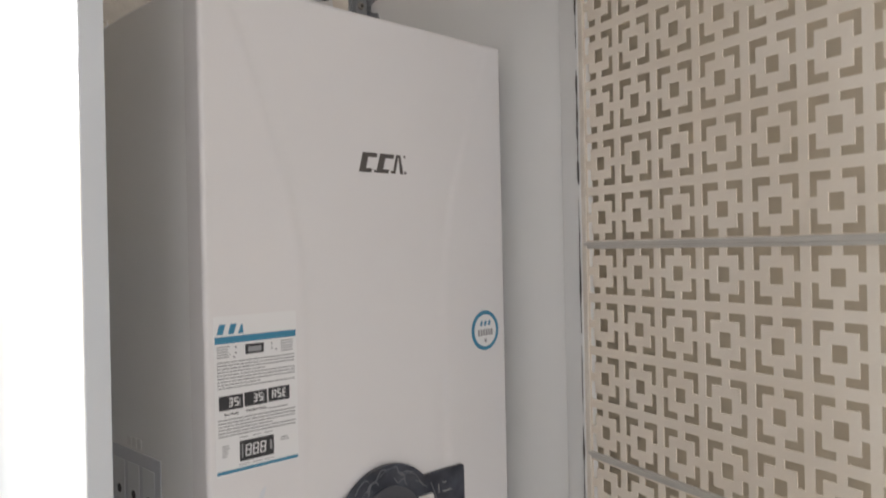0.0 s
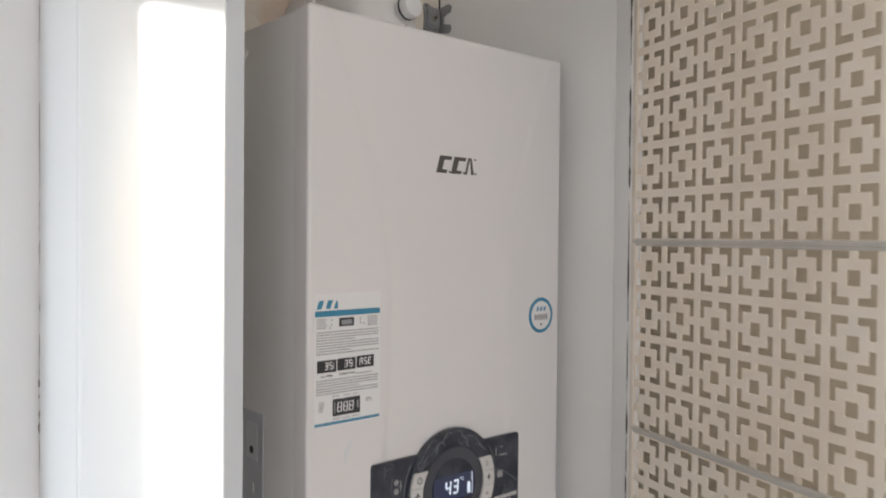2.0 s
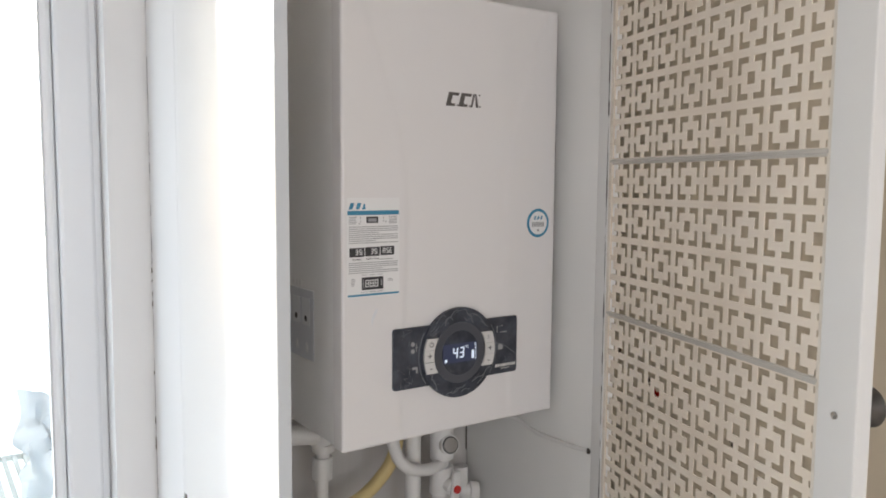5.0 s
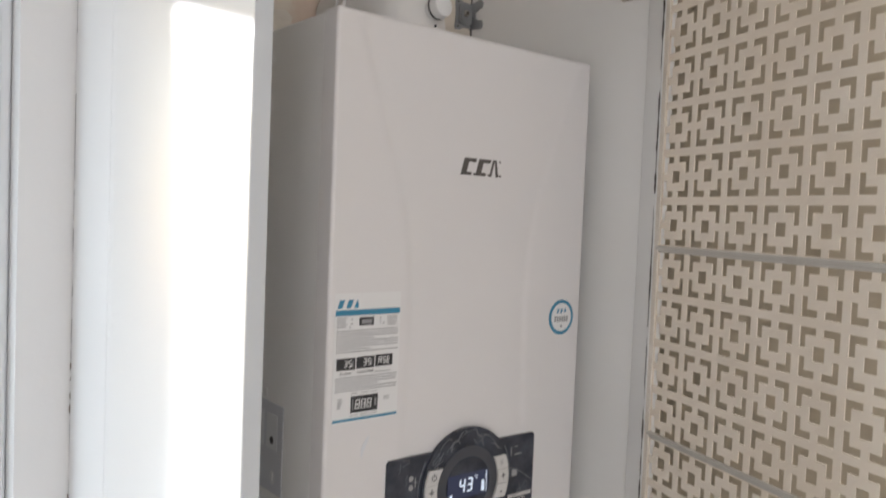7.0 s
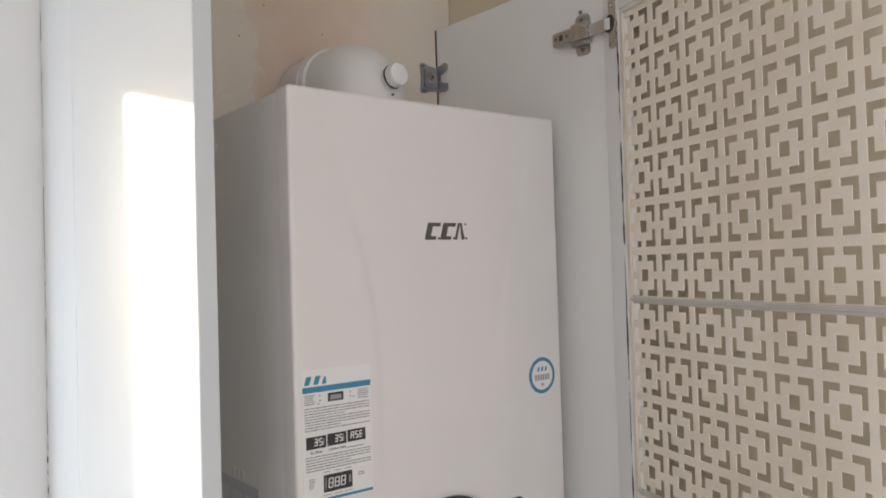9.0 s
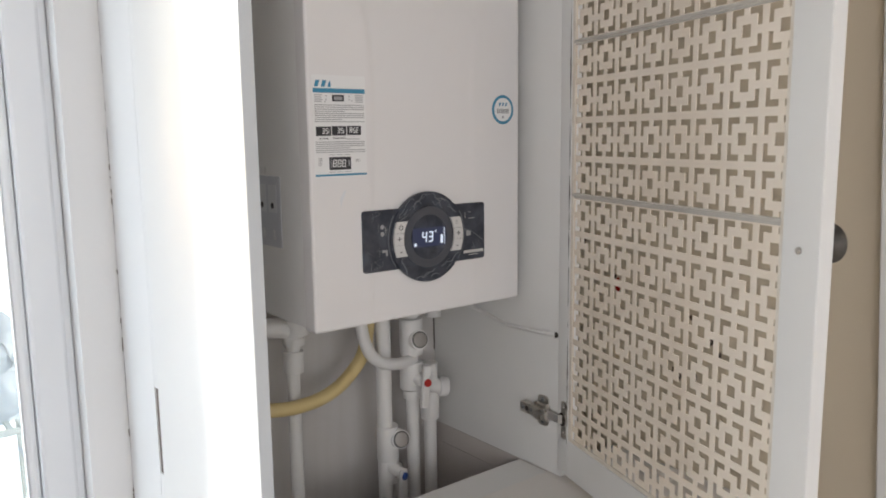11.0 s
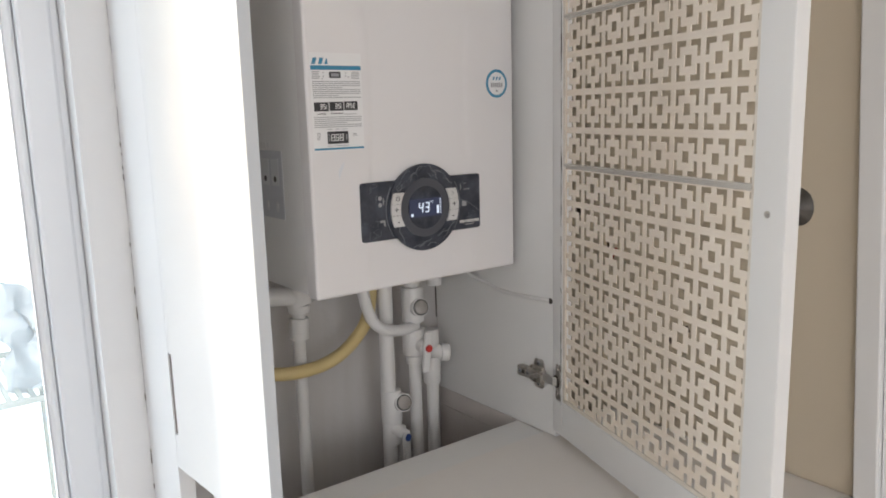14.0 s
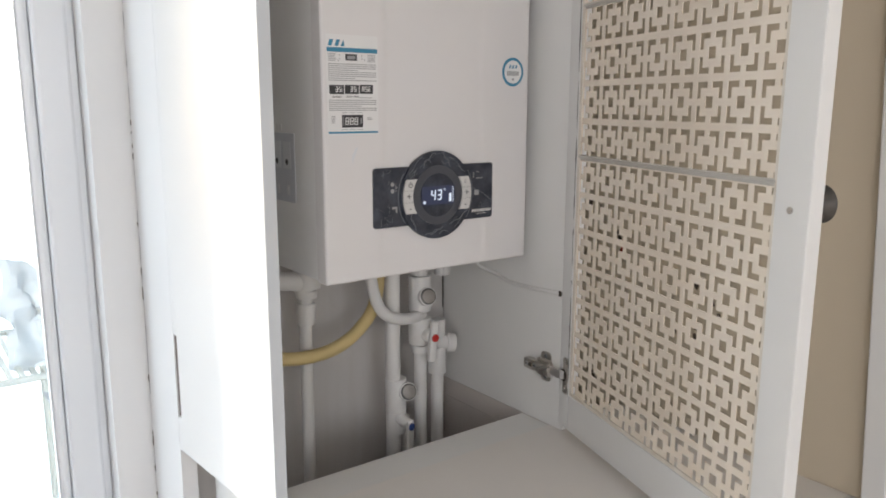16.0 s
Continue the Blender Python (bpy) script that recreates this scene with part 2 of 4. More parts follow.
def slab(bm, outline, y0, y1):
    """A flat piece in the x-z plane, from its outline, between two depths."""
    f = [bm.verts.new((x, y0, z)) for x, z in outline]
    k = [bm.verts.new((x, y1, z)) for x, z in outline]
    n = len(f)
    bm.faces.new(f)
    bm.faces.new(k[::-1])
    for i in range(n):
        bm.faces.new((f[i], k[i], k[(i + 1) % n], f[(i + 1) % n]))
    return bm


def rounded(x0, x1, z0, z1, r, n=5):
    out = []
    for cx, cz, a0 in ((x1 - r, z1 - r, 0), (x0 + r, z1 - r, 90), (x0 + r, z0 + r, 180), (x1 - r, z0 + r, 270)):
        out += [(cx + r * math.cos(radians(a0 + 90 * k / n)), cz + r * math.sin(radians(a0 + 90 * k / n))) for k in range(n + 1)]
    return out


def disc(cx, cz, r, n=48):
    return [(cx + r * math.cos(2 * math.pi * k / n), cz + r * math.sin(2 * math.pi * k / n)) for k in range(n)]


def arc_band(cx, cz, r0, r1, a0, a1, n=10):
    a = [radians(a0 + (a1 - a0) * k / n) for k in range(n + 1)]
    return [(cx + r1 * math.cos(t), cz + r1 * math.sin(t)) for t in a] + [(cx + r0 * math.cos(t), cz + r0 * math.sin(t)) for t in reversed(a)]


def part(name, bm, material, parent=None, label="", smooth=False):
    bmesh.ops.recalc_face_normals(bm, faces=bm.faces)
    me = bpy.data.meshes.new(name)
    bm.to_mesh(me)
    bm.free()
    me.materials.append(material)
    if smooth:
        me.shade_smooth()
        me.set_sharp_from_angle(angle=radians(35))
    ob = new(name, me)
    ob.parent = parent
    if label:
        tagged(ob, label)
    return ob


def B():
    return bmesh.new()


def thing(name, label, category, group="", kind=""):
    return tagged(new(name), label, category, group, kind)


def struct(name, bm, material, label, category, smooth=False):
    return tagged(part(name, bm, material, None, smooth=smooth), label, category, "", "structure")


def words(name, text, x, y, z, size, material, parent, align="CENTER"):
    """Raised lettering that faces the room (towards -y)."""
    cu = bpy.data.curves.new(name, "FONT")
    cu.body, cu.size, cu.align_x, cu.align_y, cu.extrude = text, size, align, "CENTER", 0.0002
    tmp = bpy.data.objects.new(name, cu)
    scene.collection.objects.link(tmp)
    tmp.matrix_world = pose(x, y, z, 90, 0, 0)
    bpy.context.view_layer.update()
    me = bpy.data.meshes.new_from_object(tmp.evaluated_get(bpy.context.evaluated_depsgraph_get()))
    me.transform(tmp.matrix_world)
    bpy.data.objects.remove(tmp)
    bpy.data.curves.remove(cu)
    me.materials.clear()
    me.materials.append(material)
    ob = new(name, me)
    ob.parent = parent
    return ob


# ---------------------------------------------------------------- the room
FLOOR, CEILING = -0.06, 2.55
YB = 0.295                                # wall behind the boiler
XI, CB = 0.447, 0.822                     # inside of the cabinet: right, and its floor
XR = 0.642                                # beige side wall
struct("floor", box(B(), -2.4, 0.9, -3.9, 0.65, FLOOR - 0.1, FLOOR), TILE, "warm grey laminate kitchen floor", "floor")
struct("ceiling", box(B(), -2.4, 0.9, -3.9, 0.65, CEILING, CEILING + 0.1), CEIL, "plain white painted ceiling", "ceiling")
YL = 0.40                                 # wall beside the balcony door
DX0, DX1, DTOP = -1.25, -0.236, 2.042      # opening of the balcony door
bm = B()
box(bm, -0.130, 0.9, YB, YL + 0.25, FLOOR, CEILING)
box(bm, DX1, -0.130, YL, YL + 0.25, FLOOR, CEILING)
struct("wall_north", bm, WHITEWALL, "off-white painted wall behind the boiler cabinet", "wall")
bm = B()
box(bm, -2.4, DX0, YL, YL + 0.25, FLOOR, CEILING)
struct("wall_north_side", bm, WHITEWALL, "off-white wall beside the balcony door", "wall")
struct("wall_north_lintel", box(B(), DX0, DX1, YL, YL + 0.25, DTOP, CEILING), WHITEWALL, "off-white wall over the balcony door", "wall")
struct("wall_east", box(B(), XR, XR + 0.2, -3.9, YB - 0.003, FLOOR, CEILING), BEIGE, "beige painted wall at the end of the worktop", "wall")
bm = B()                                   # side wall, with an unseen opening added for the west fill lamp
box(bm, -2.4, -2.2, -3.695, -3.30, FLOOR, CEILING)
box(bm, -2.4, -2.2, -2.00, YL - 0.003, FLOOR, CEILING)
box(bm, -2.4, -2.2, -3.30, -2.00, FLOOR, 1.0)
box(bm, -2.4, -2.2, -3.30, -2.00, 2.2, CEILING)
struct("wall_west", bm, WHITEWALL, "plain off-white wall with an added window opening", "wall")
# the south opening is unseen too, added for its fill lamp
bm = B()
box(bm, -2.4, -1.20, -3.9, -3.70, FLOOR, CEILING)
box(bm, 0.40, XR - 0.003, -3.9, -3.70, FLOOR, CEILING)
box(bm, -1.20, 0.40, -3.9, -3.70, FLOOR, 0.92)
box(bm, -1.20, 0.40, -3.9, -3.70, 2.2, CEILING)
struct("wall_south", bm, WHITEWALL, "plain off-white wall with an added window opening", "wall")

# plaster inside the niche: bare and peeling high up, smoothed below, running down behind the worktop
struct("wall_niche_upper", box(B(), -0.142, 0.4675, YB - 0.006, YB, 1.60, 2.5), NICHE, "peeling beige and pink plaster wall", "wall")
struct("wall_niche_lower", box(B(), -0.142, 0.4675, YB - 0.006, YB, FLOOR, 1.597), GREYWALL, "grey smoothed plaster wall behind pipes", "wall")
struct("wall_east_pier", box(B(), XI + 0.021, XR - 0.002, -0.07, YB - 0.002, 2.060, CEILING - 0.002), BEIGE, "beige painted bulkhead over the cabinet side", "wall")

# plaster return between the cabinet's side and the wall
bm = B()
pts = [(-0.1590, 0.266), (-0.1686, YL - 0.002), (-0.131, YL - 0.002), (-0.131, 0.266)]
lo = [bm.verts.new((x, y, FLOOR)) for x, y in pts]
hi = [bm.verts.new((x, y, 2.5)) for x, y in pts]
bm.faces.new(lo)
bm.faces.new(hi[::-1])
for i in range(4):
    bm.faces.new((lo[i], lo[(i + 1) % 4], hi[(i + 1) % 4], hi[i]))
struct("wall_return", bm, WHITEWALL, "off-white plaster return beside the cabinet", "wall")


# ---------------------------------------------------------------- balcony door and outside
def ring_frame(bm, x0, x1, z0, z1, w, y0, y1, bevel=0.004):
    box(bm, x0, x0 + w, y0, y1, z0, z1, bevel)
    box(bm, x1 - w, x1, y0, y1, z0, z1, bevel)
    box(bm, x0 + w, x1 - w, y0 + 0.001, y1, z1 - w, z1, bevel)
    box(bm, x0 + w, x1 - w, y0 + 0.001, y1, z0, z0 + w, bevel)
    return bm


door = thing("balcony_door", "white plastic glazed balcony door with bright daylight behind", "door", kind="structure")
part("frame", ring_frame(B(), DX0, DX1 - 0.0005, FLOOR, DTOP, 0.035, 0.4525, 0.53), PVC, door)
part("sash", ring_frame(B(), DX0 + 0.030, DX1 - 0.012, FLOOR + 0.03, DTOP - 0.02, 0.058, 0.448, 0.51, 0.007), PVC, door)
part("glazing_bead", ring_frame(B(), DX0 + 0.088, DX1 - 0.070, FLOOR + 0.09, DTOP - 0.078, 0.020, 0.457, 0.480, 0.008), PVC, door)
part("gasket", ring_frame(B(), DX0 + 0.107, DX1 - 0.0885, FLOOR + 0.108, DTOP - 0.0965, 0.003, 0.460, 0.474, 0), STICKERPALE, door, "thin grey rubber gasket")
g = part("pane", box(B(), DX0 + 0.1, DX1 - 0.08, 0.466, 0.472, FLOOR + 0.1, DTOP - 0.09), GLASS, door, "clear glass pane")
g.visible_shadow = False

struct("balcony_floor", box(B(), -3.5, 1.5, 0.65, 1.9, FLOOR - 0.12, FLOOR - 0.02), BALCONY, "pale balcony floor outside", "floor")
# a sheet that glows, standing in for the overexposed daylight outside
sk = part("backdrop", box(B(), -2.2, 9.0, 9.0, 9.1, -6.0, 12.0), DISTANCE_GLOW, None)
tagged(sk, "glowing sheet for the overexposed distance beyond the balcony", "backdrop", "", "structure")


# ---------------------------------------------------------------- cabinet
CT = 2.056
XL0, XL1 = -0.134, -0.1155
YF = -0.080


def panel_x(y):
    """The outer face of the left side panel, which splays outwards towards the wall."""
    return XL0 - 0.0724 * (y - YF)


def splayed(y0, y1, z0, z1, inset0=0.0, inset1=0.0185, bevel=0.0):
    """A block that follows the splayed panel, between two distances from its outer face."""
    bm = B()
    r = bmesh.ops.create_cube(bm, size=1)
    for v in r["verts"]:
        y = y0 + (v.co.y + 0.5) * (y1 - y0)
        v.co = Vector((panel_x(y) + inset0 + (v.co.x + 0.5) * (inset1 - inset0), y, z0 + (v.co.z + 0.5) * (z1 - z0)))
    if bevel:
        bmesh.ops.bevel(bm, geom=bm.edges[:], offset=bevel, segments=2, affect="EDGES", profile=0.5)
    return bm


cab = thing("tall_cabinet", "white lacquered boiler cabinet with its lattice door open", "cabinet")
lp = part("side_panel", splayed(YF, 0.2520, CB + 0.0005, 2.3, bevel=0.0008), LACQUER, cab, "glossy white side panel, sunlit")
# thin strip whose cool grey carries the shade on the panel's front edge
part("shaded_edge_strip", splayed(YF - 0.0008, YF + 0.0004, CB + 0.0010, 2.2995, 0.0006, 0.0180), SHADED_EDGE, lp, "front edge of the panel, its shade coloured cool grey")
bm = box(B(), XI, XI + 0.018, -0.083, YB - 0.008, CB, CT, 0.001)
for v in bm.verts:                        # out of true: its upper back edge leans inwards
    v.co.x -= 0.011 * max(0.0, (v.co.y + 0.083) / 0.37) * (v.co.z - CB) / (CT - CB)
part("side_panel", bm, CABINET, cab)
part("floor_board", box(B(), XL1 - 0.001, XI - 0.001, -0.0488, 0.024, CB - 0.04, CB - 0.0008, 0.0), CABINET, cab)
# the door, hinged at the front of the side panel, ajar by some seventy degrees
DW, DT = 0.556, 0.020
DZ0, DZ1 = 0.837, 2.046
LU0, LU1, LZ0, LZ1 = 0.0355, 0.503, 0.905, 1.978
RAILS = (1.341, 1.591)
ang = math.atan2(-0.954, -0.300)
DOOR = Matrix.Translation((0.443, -0.078, 0)) @ Matrix.Rotation(ang, 4, "Z")   # x along the door, -y the inner face


def leaf(bm):
    bmesh.ops.transform(bm, matrix=DOOR, verts=bm.verts)
    return bm


bm = B()
box(bm, 0, LU0, 0, DT, DZ0, DZ1, 0.0018)
box(bm, LU1, DW, 0, DT, DZ0, DZ1, 0.0018)
box(bm, LU0, LU1, 0.0002, DT - 0.0002, DZ0, LZ0, 0.0012)
box(bm, LU0, LU1, 0.0002, DT - 0.0002, LZ1, DZ1, 0.0012)
dleaf = part("door", leaf(bm), CABINET, cab, "white painted door frame standing ajar")
PU, PZ = 0.0598, 0.0630                    # one cell of the fretwork
U0, V0 = 0.0398, 1.5915
BR = [0, .0825, .2075, .38, .4225, .5775, .62, .7925, .9175, 1]


def hole(u, v):
    a, b = min(u, 1 - u), min(v, 1 - v)
    if a > .38 and b > .38:
        return True
    if a < .0825 or b < .0825 or a > .4225 or b > .4225:
        return False
    return a < .2075 or b < .2075


def lattice(z0, z1, y0, y1):
    us, zs = [LU0, LU1], [z0, z1]
    for k in range(-1, 9):
        us += [U0 + PU * (k + f) for f in BR[:-1]]
    for k in range(-14, 8):
        zs += [V0 + PZ * (k + f) for f in BR[:-1]]
    us = sorted(u for u in us if LU0 <= u <= LU1)
    zs = sorted(z for z in zs if z0 <= z <= z1)
    nu, nz = len(us) - 1, len(zs) - 1
    solid = [[us[i + 1] < LU0 + 0.0095 or not hole((((us[i] + us[i + 1]) / 2 - U0) / PU) % 1, (((zs[j] + zs[j + 1]) / 2 - V0) / PZ) % 1)
              for j in range(nz)] for i in range(nu)]
    bm = B()
    V = {}

    def vert(i, j, s):
        if (i, j, s) not in V:
            V[i, j, s] = bm.verts.new((us[i], (y0, y1)[s], zs[j]))
        return V[i, j, s]

    for i in range(nu):
        for j in range(nz):
            if not solid[i][j]:
                continue
            bm.faces.new([vert(i, j, 0), vert(i + 1, j, 0), vert(i + 1, j + 1, 0), vert(i, j + 1, 0)])
            bm.faces.new([vert(i, j, 1), vert(i, j + 1, 1), vert(i + 1, j + 1, 1), vert(i + 1, j, 1)])
            for di, dj, a, b in ((-1, 0, (i, j + 1), (i, j)), (1, 0, (i + 1, j), (i + 1, j + 1)),
                                 (0, -1, (i, j), (i + 1, j)), (0, 1, (i + 1, j + 1), (i, j + 1))):
                p, q = i + di, j + dj
                if not (0 <= p < nu and 0 <= q < nz and solid[p][q]):
                    bm.faces.new([vert(*a, 0), vert(*a, 1), vert(*b, 1), vert(*b, 0)])
    return leaf(bm)


for z0, z1 in ((LZ0, RAILS[0] - 0.001), (RAILS[0] + 0.001, RAILS[1] - 0.001), (RAILS[1] + 0.001, LZ1)):
    part("lattice_panel", lattice(z0, z1, 0.0040, 0.0049), MDF, dleaf, "cream fretwork panel of squares and corners")
for z in RAILS:                           # thin joining strips between the fretwork sheets
    bm = B()
    box(bm, LU0 + 0.004, LU1 - 0.003, 0.0005, 0.0036, z - 0.0012, z + 0.0035, 0.0008)
    box(bm, LU0 + 0.004, LU1 - 0.003, 0.0024, 0.0038, z - 0.0045, z + 0.0045, 0.0004)
    part("joining_strip", leaf(bm), STRIP, dleaf, "thin greyish plastic joining strip")
for u0, u1, z0, z1 in ((LU0, LU0 + 0.008, LZ0, LZ1), (LU1 - 0.005, LU1, LZ0, LZ1), (LU0 + 0.008, LU1 - 0.005, LZ0, LZ0 + 0.007), (LU0 + 0.008, LU1 - 0.005, LZ1 - 0.006, LZ1)):
    bm = B()
    box(bm, u0, u1, 0.0012, 0.0037, z0, z1, 0.0008)
    part("bead", leaf(bm), FILLER, dleaf, "uneven cream bead of filler")
bm = B()                                  # knob on the outside and its screw inside
rod(bm, (0.528, DT, 1.318), (0.528, DT + 0.014, 1.318), 0.007)
rod(bm, (0.528, DT + 0.014, 1.318), (0.528, DT + 0.026, 1.318), 0.014, 0.0225, 32, 0.0)
rod(bm, (0.528, DT + 0.026, 1.318), (0.528, DT + 0.031, 1.318), 0.0225, 0.0170, 32, 0.0)
part("knob", leaf(bm), BRONZE, dleaf, "dark bronze knob", True)
bm = B()
rod(bm, (0.528, -0.0015, 1.312), (0.528, 0.002, 1.312), 0.0042, 0.0042, 16)
screw = part("screw", leaf(bm), STEEL, dleaf, "steel screw head", True)


def hinge(z):
    """A concealed cup hinge: mounting plate and arm on the side panel, link, and the cup on the door."""
    bm = slab(B(), rounded(-0.053, -0.027, z - 0.029, z + 0.029, 0.007), 0.0005, 0.0030)
    slab(bm, rounded(-0.058, -0.022, z - 0.0135, z + 0.0135, 0.004), 0.0030, 0.0062)
    for v in bm.verts:
        v.co = Vector((XI - v.co.y, v.co.x, v.co.z))
    h = part("hinge", bm, STEEL, cab, "nickel-plated cup hinge")
    bm = B()
    box(bm, XI - 0.018, XI - 0.0036, -0.060, 0.005, z - 0.0100, z + 0.0100, 0.0015)
    box(bm, XI - 0.0125, XI - 0.0036, -0.058, -0.024, z - 0.0165, z + 0.0165, 0.003)
    part("arm", bm, STEEL, h)
    for y in (-0.003, -0.024):
        part("screw", rod(B(), (XI - 0.0178, y, z), (XI - 0.0190, y, z), 0.0044, 0.0034, 14), ZINC, h, smooth=True)
        part("screw_cross", box(B(), XI - 0.0194, XI - 0.0189, y - 0.0030, y + 0.0026, z - 0.0007, z + 0.0007), GAP, h)
    for zz in (-0.021, 0.021):
        part("screw", rod(B(), (XI - 0.0035, -0.040, z + zz), (XI - 0.0050, -0.040, z + zz), 0.0042, 0.0036, 14), ZINC, h, smooth=True)
        part("screw_cross", box(B(), XI - 0.0054, XI - 0.0049, -0.0430, -0.0370, z + zz - 0.0007, z + zz + 0.0007), GAP, h)
    part("slot", box(B(), XI - 0.0186, XI - 0.0178, -0.0155, -0.0085, z - 0.004, z + 0.004), GAP, h)
    bm = B()                              # link
    pts = [Vector((XI - 0.010, -0.058, z)), DOOR @ Vector((0.013, -0.006, z)), DOOR @ Vector((0.021, 0.002, z))]
    for a, b in zip(pts, pts[1:]):
        d = (b - a).normalized()
        q = d.to_track_quat("X", "Z").to_matrix().to_4x4()
        seg = box(B(), 0, (b - a).length + 0.002, -0.0020, 0.0020, -0.0080, 0.0080, 0.0008)
        bmesh.ops.transform(seg, matrix=Matrix.Translation(a) @ q, verts=seg.verts)
        me = bpy.data.meshes.new("tmp")
        seg.to_mesh(me)
        seg.free()
        bm.from_mesh(me)
        bpy.data.meshes.remove(me)
    part("link", bm, CHROME, h)
    bm = B()
    slab(bm, rounded(0.0150, 0.0310, z - 0.035, z + 0.035, 0.005), -0.0016, 0.0004)
    for zz in (-0.024, 0.024):
        rod(bm, (0.021, -0.0016, z + zz), (0.021, -0.0026, z + zz), 0.003, 0.0025, 12)
    part("cup_flange", leaf(bm), STEEL, h)
    # cup as a flat disc, the shade in its hollow coloured dark
    bm = B()
    slab(bm, disc(0.0175, z, 0.0120, 28), -0.0022, 0.0006)
    part("cup", leaf(bm), GAP, h, "hinge cup, its shaded hollow coloured dark")
    return h


hinge(1.965)
hinge(0.938)
for z in (2.020, 1.999):
    part("spare_screw", rod(B(), (XI - 0.0005, -0.036, z), (XI - 0.0025, -0.036, z), 0.0036, 0.003, 12), ZINC, cab)
part("splinter", tube(B(), smooth_line([(XL1, YF + 0.001, 1.756), (XL1 + 0.0020, YF - 0.0015, 1.7580), (XL1 + 0.0018, YF - 0.002, 1.7615)], 5), 0.0003, 6), PAPER, cab, "tiny paint splinter on the panel edge")

# filler between the side panel and the plaster return, open for a stretch
bm = B()
for z0, z1 in ((CB + 0.0005, 0.886), (1.036, 2.3)):
    piece = splayed(0.2523, 0.2657, z0, z1, 0.0003, 0.0180)
    me = bpy.data.meshes.new("tmp")
    piece.to_mesh(me)
    piece.free()
    bm.from_mesh(me)
    bpy.data.meshes.remove(me)
struct("trim_filler", bm, WHITEWALL, "white filler joint beside the cabinet", "trim")
struct("trim_gap", splayed(0.2526, 0.2654, 0.8865, 1.0355, 0.0025, 0.0180), SPECK, "dark open gap in the filler joint", "trim")


def chips(name, a, b, n, wide, tall, out, material, label, seed):
    """Ragged dark flakes along a joint from a to b."""
    rnd = random.Random(seed)
    a, b = Vector(a), Vector(b)
    along, out = (b - a).normalized(), Vector(out).normalized()
    across = along.cross(out)
    bm = B()
    for _ in range(n):
        c = a.lerp(b, rnd.random()) + out * 0.0006
        h, w = tall * rnd.uniform(0.3, 1.6), wide * rnd.uniform(0.4, 1.3)
        ring = []
        for k in range(9):
            t = 2 * math.pi * k / 9
            q = rnd.uniform(0.55, 1.1)
            ring.append(c + along * (h * q * math.sin(t)) + across * (w * q * math.cos(t)))
        vs = [bm.verts.new(p) for p in ring]
        top = bm.verts.new(c + out * 0.0003)
        for k in range(9):
            bm.faces.new((vs[k], vs[(k + 1) % 9], top))
    return struct(name, bm, material, label, "trim")


chips("trim_crack", (-0.1690, YL - 0.003, 0.5), (-0.1690, YL - 0.003, 1.5), 16, 0.0012, 0.009, (-0.4, -1, 0), SPECK, "ragged dark crack along the plaster corner", 3)
chips("trim_crack_fine", (-0.1685, YL - 0.003, 0.3), (-0.1685, YL - 0.003, 2.4), 90, 0.0005, 0.016, (-0.4, -1, 0), GREYINK, "fine hairline crack along the plaster corner", 4)
hp, hq = DOOR @ Vector((LU0 - 0.0015, -0.0004, LZ0)), DOOR @ Vector((LU0 - 0.0015, -0.0004, LZ1))
n_in = DOOR.to_3x3() @ Vector((0, -1, 0))
for lo, hi, n, w, s in ((0.0, 1.0, 90, 0.0010, 7), (0.55, 0.98, 30, 0.0019, 8), (0.05, 0.45, 22, 0.0018, 9)):
    ob = chips("chipped_edge", hp.lerp(hq, lo), hp.lerp(hq, hi), n, w, 0.012, n_in, GAP, "chipped edge", s)
    for key in ("label", "category", "kind"):
        del ob[key]
    ob.parent = dleaf
    tagged(ob, "dark chipped joint along the bead", kind="stuff")

bm = box(B(), XI - 0.0016, XI - 0.0002, YB - 0.0085, YB - 0.0062, 0.985, CT)
for v in bm.verts:
    v.co.x -= 0.011 * (v.co.z - CB) / (CT - CB)
struct("trim_seam", bm, GAP, "dark open seam between wall and cabinet side", "trim")

# metal hanging bracket across the seam of wall and panel
br = thing("hanging_bracket", "zinc-plated cabinet hanging bracket on the wall seam", "bracket")
yb = YB - 0.0062
ZB = 1.969                                # its middle height
bm = B()
slab(bm, [(0.3995, ZB + 0.021), (0.402, ZB + 0.0255), (0.409, ZB + 0.0255), (0.417, ZB + 0.0215), (0.432, ZB + 0.0205), (0.4360, ZB + 0.0225),
          (0.4360, ZB - 0.0225), (0.432, ZB - 0.0205), (0.417, ZB - 0.0215), (0.409, ZB - 0.0265), (0.402, ZB - 0.0265), (0.3995, ZB - 0.022), (0.4015, ZB)], yb - 0.0025, yb)
slab(bm, rounded(0.4055, 0.4330, ZB - 0.0165, ZB + 0.0165, 0.006), yb - 0.0065, yb - 0.0025)
slab(bm, rounded(0.4085, 0.4300, ZB - 0.0125, ZB + 0.0125, 0.005), yb - 0.0085, yb - 0.0065)
part("plate", bm, ZINC, br)
bm = B()                                  # two curled claws round the edge of the panel
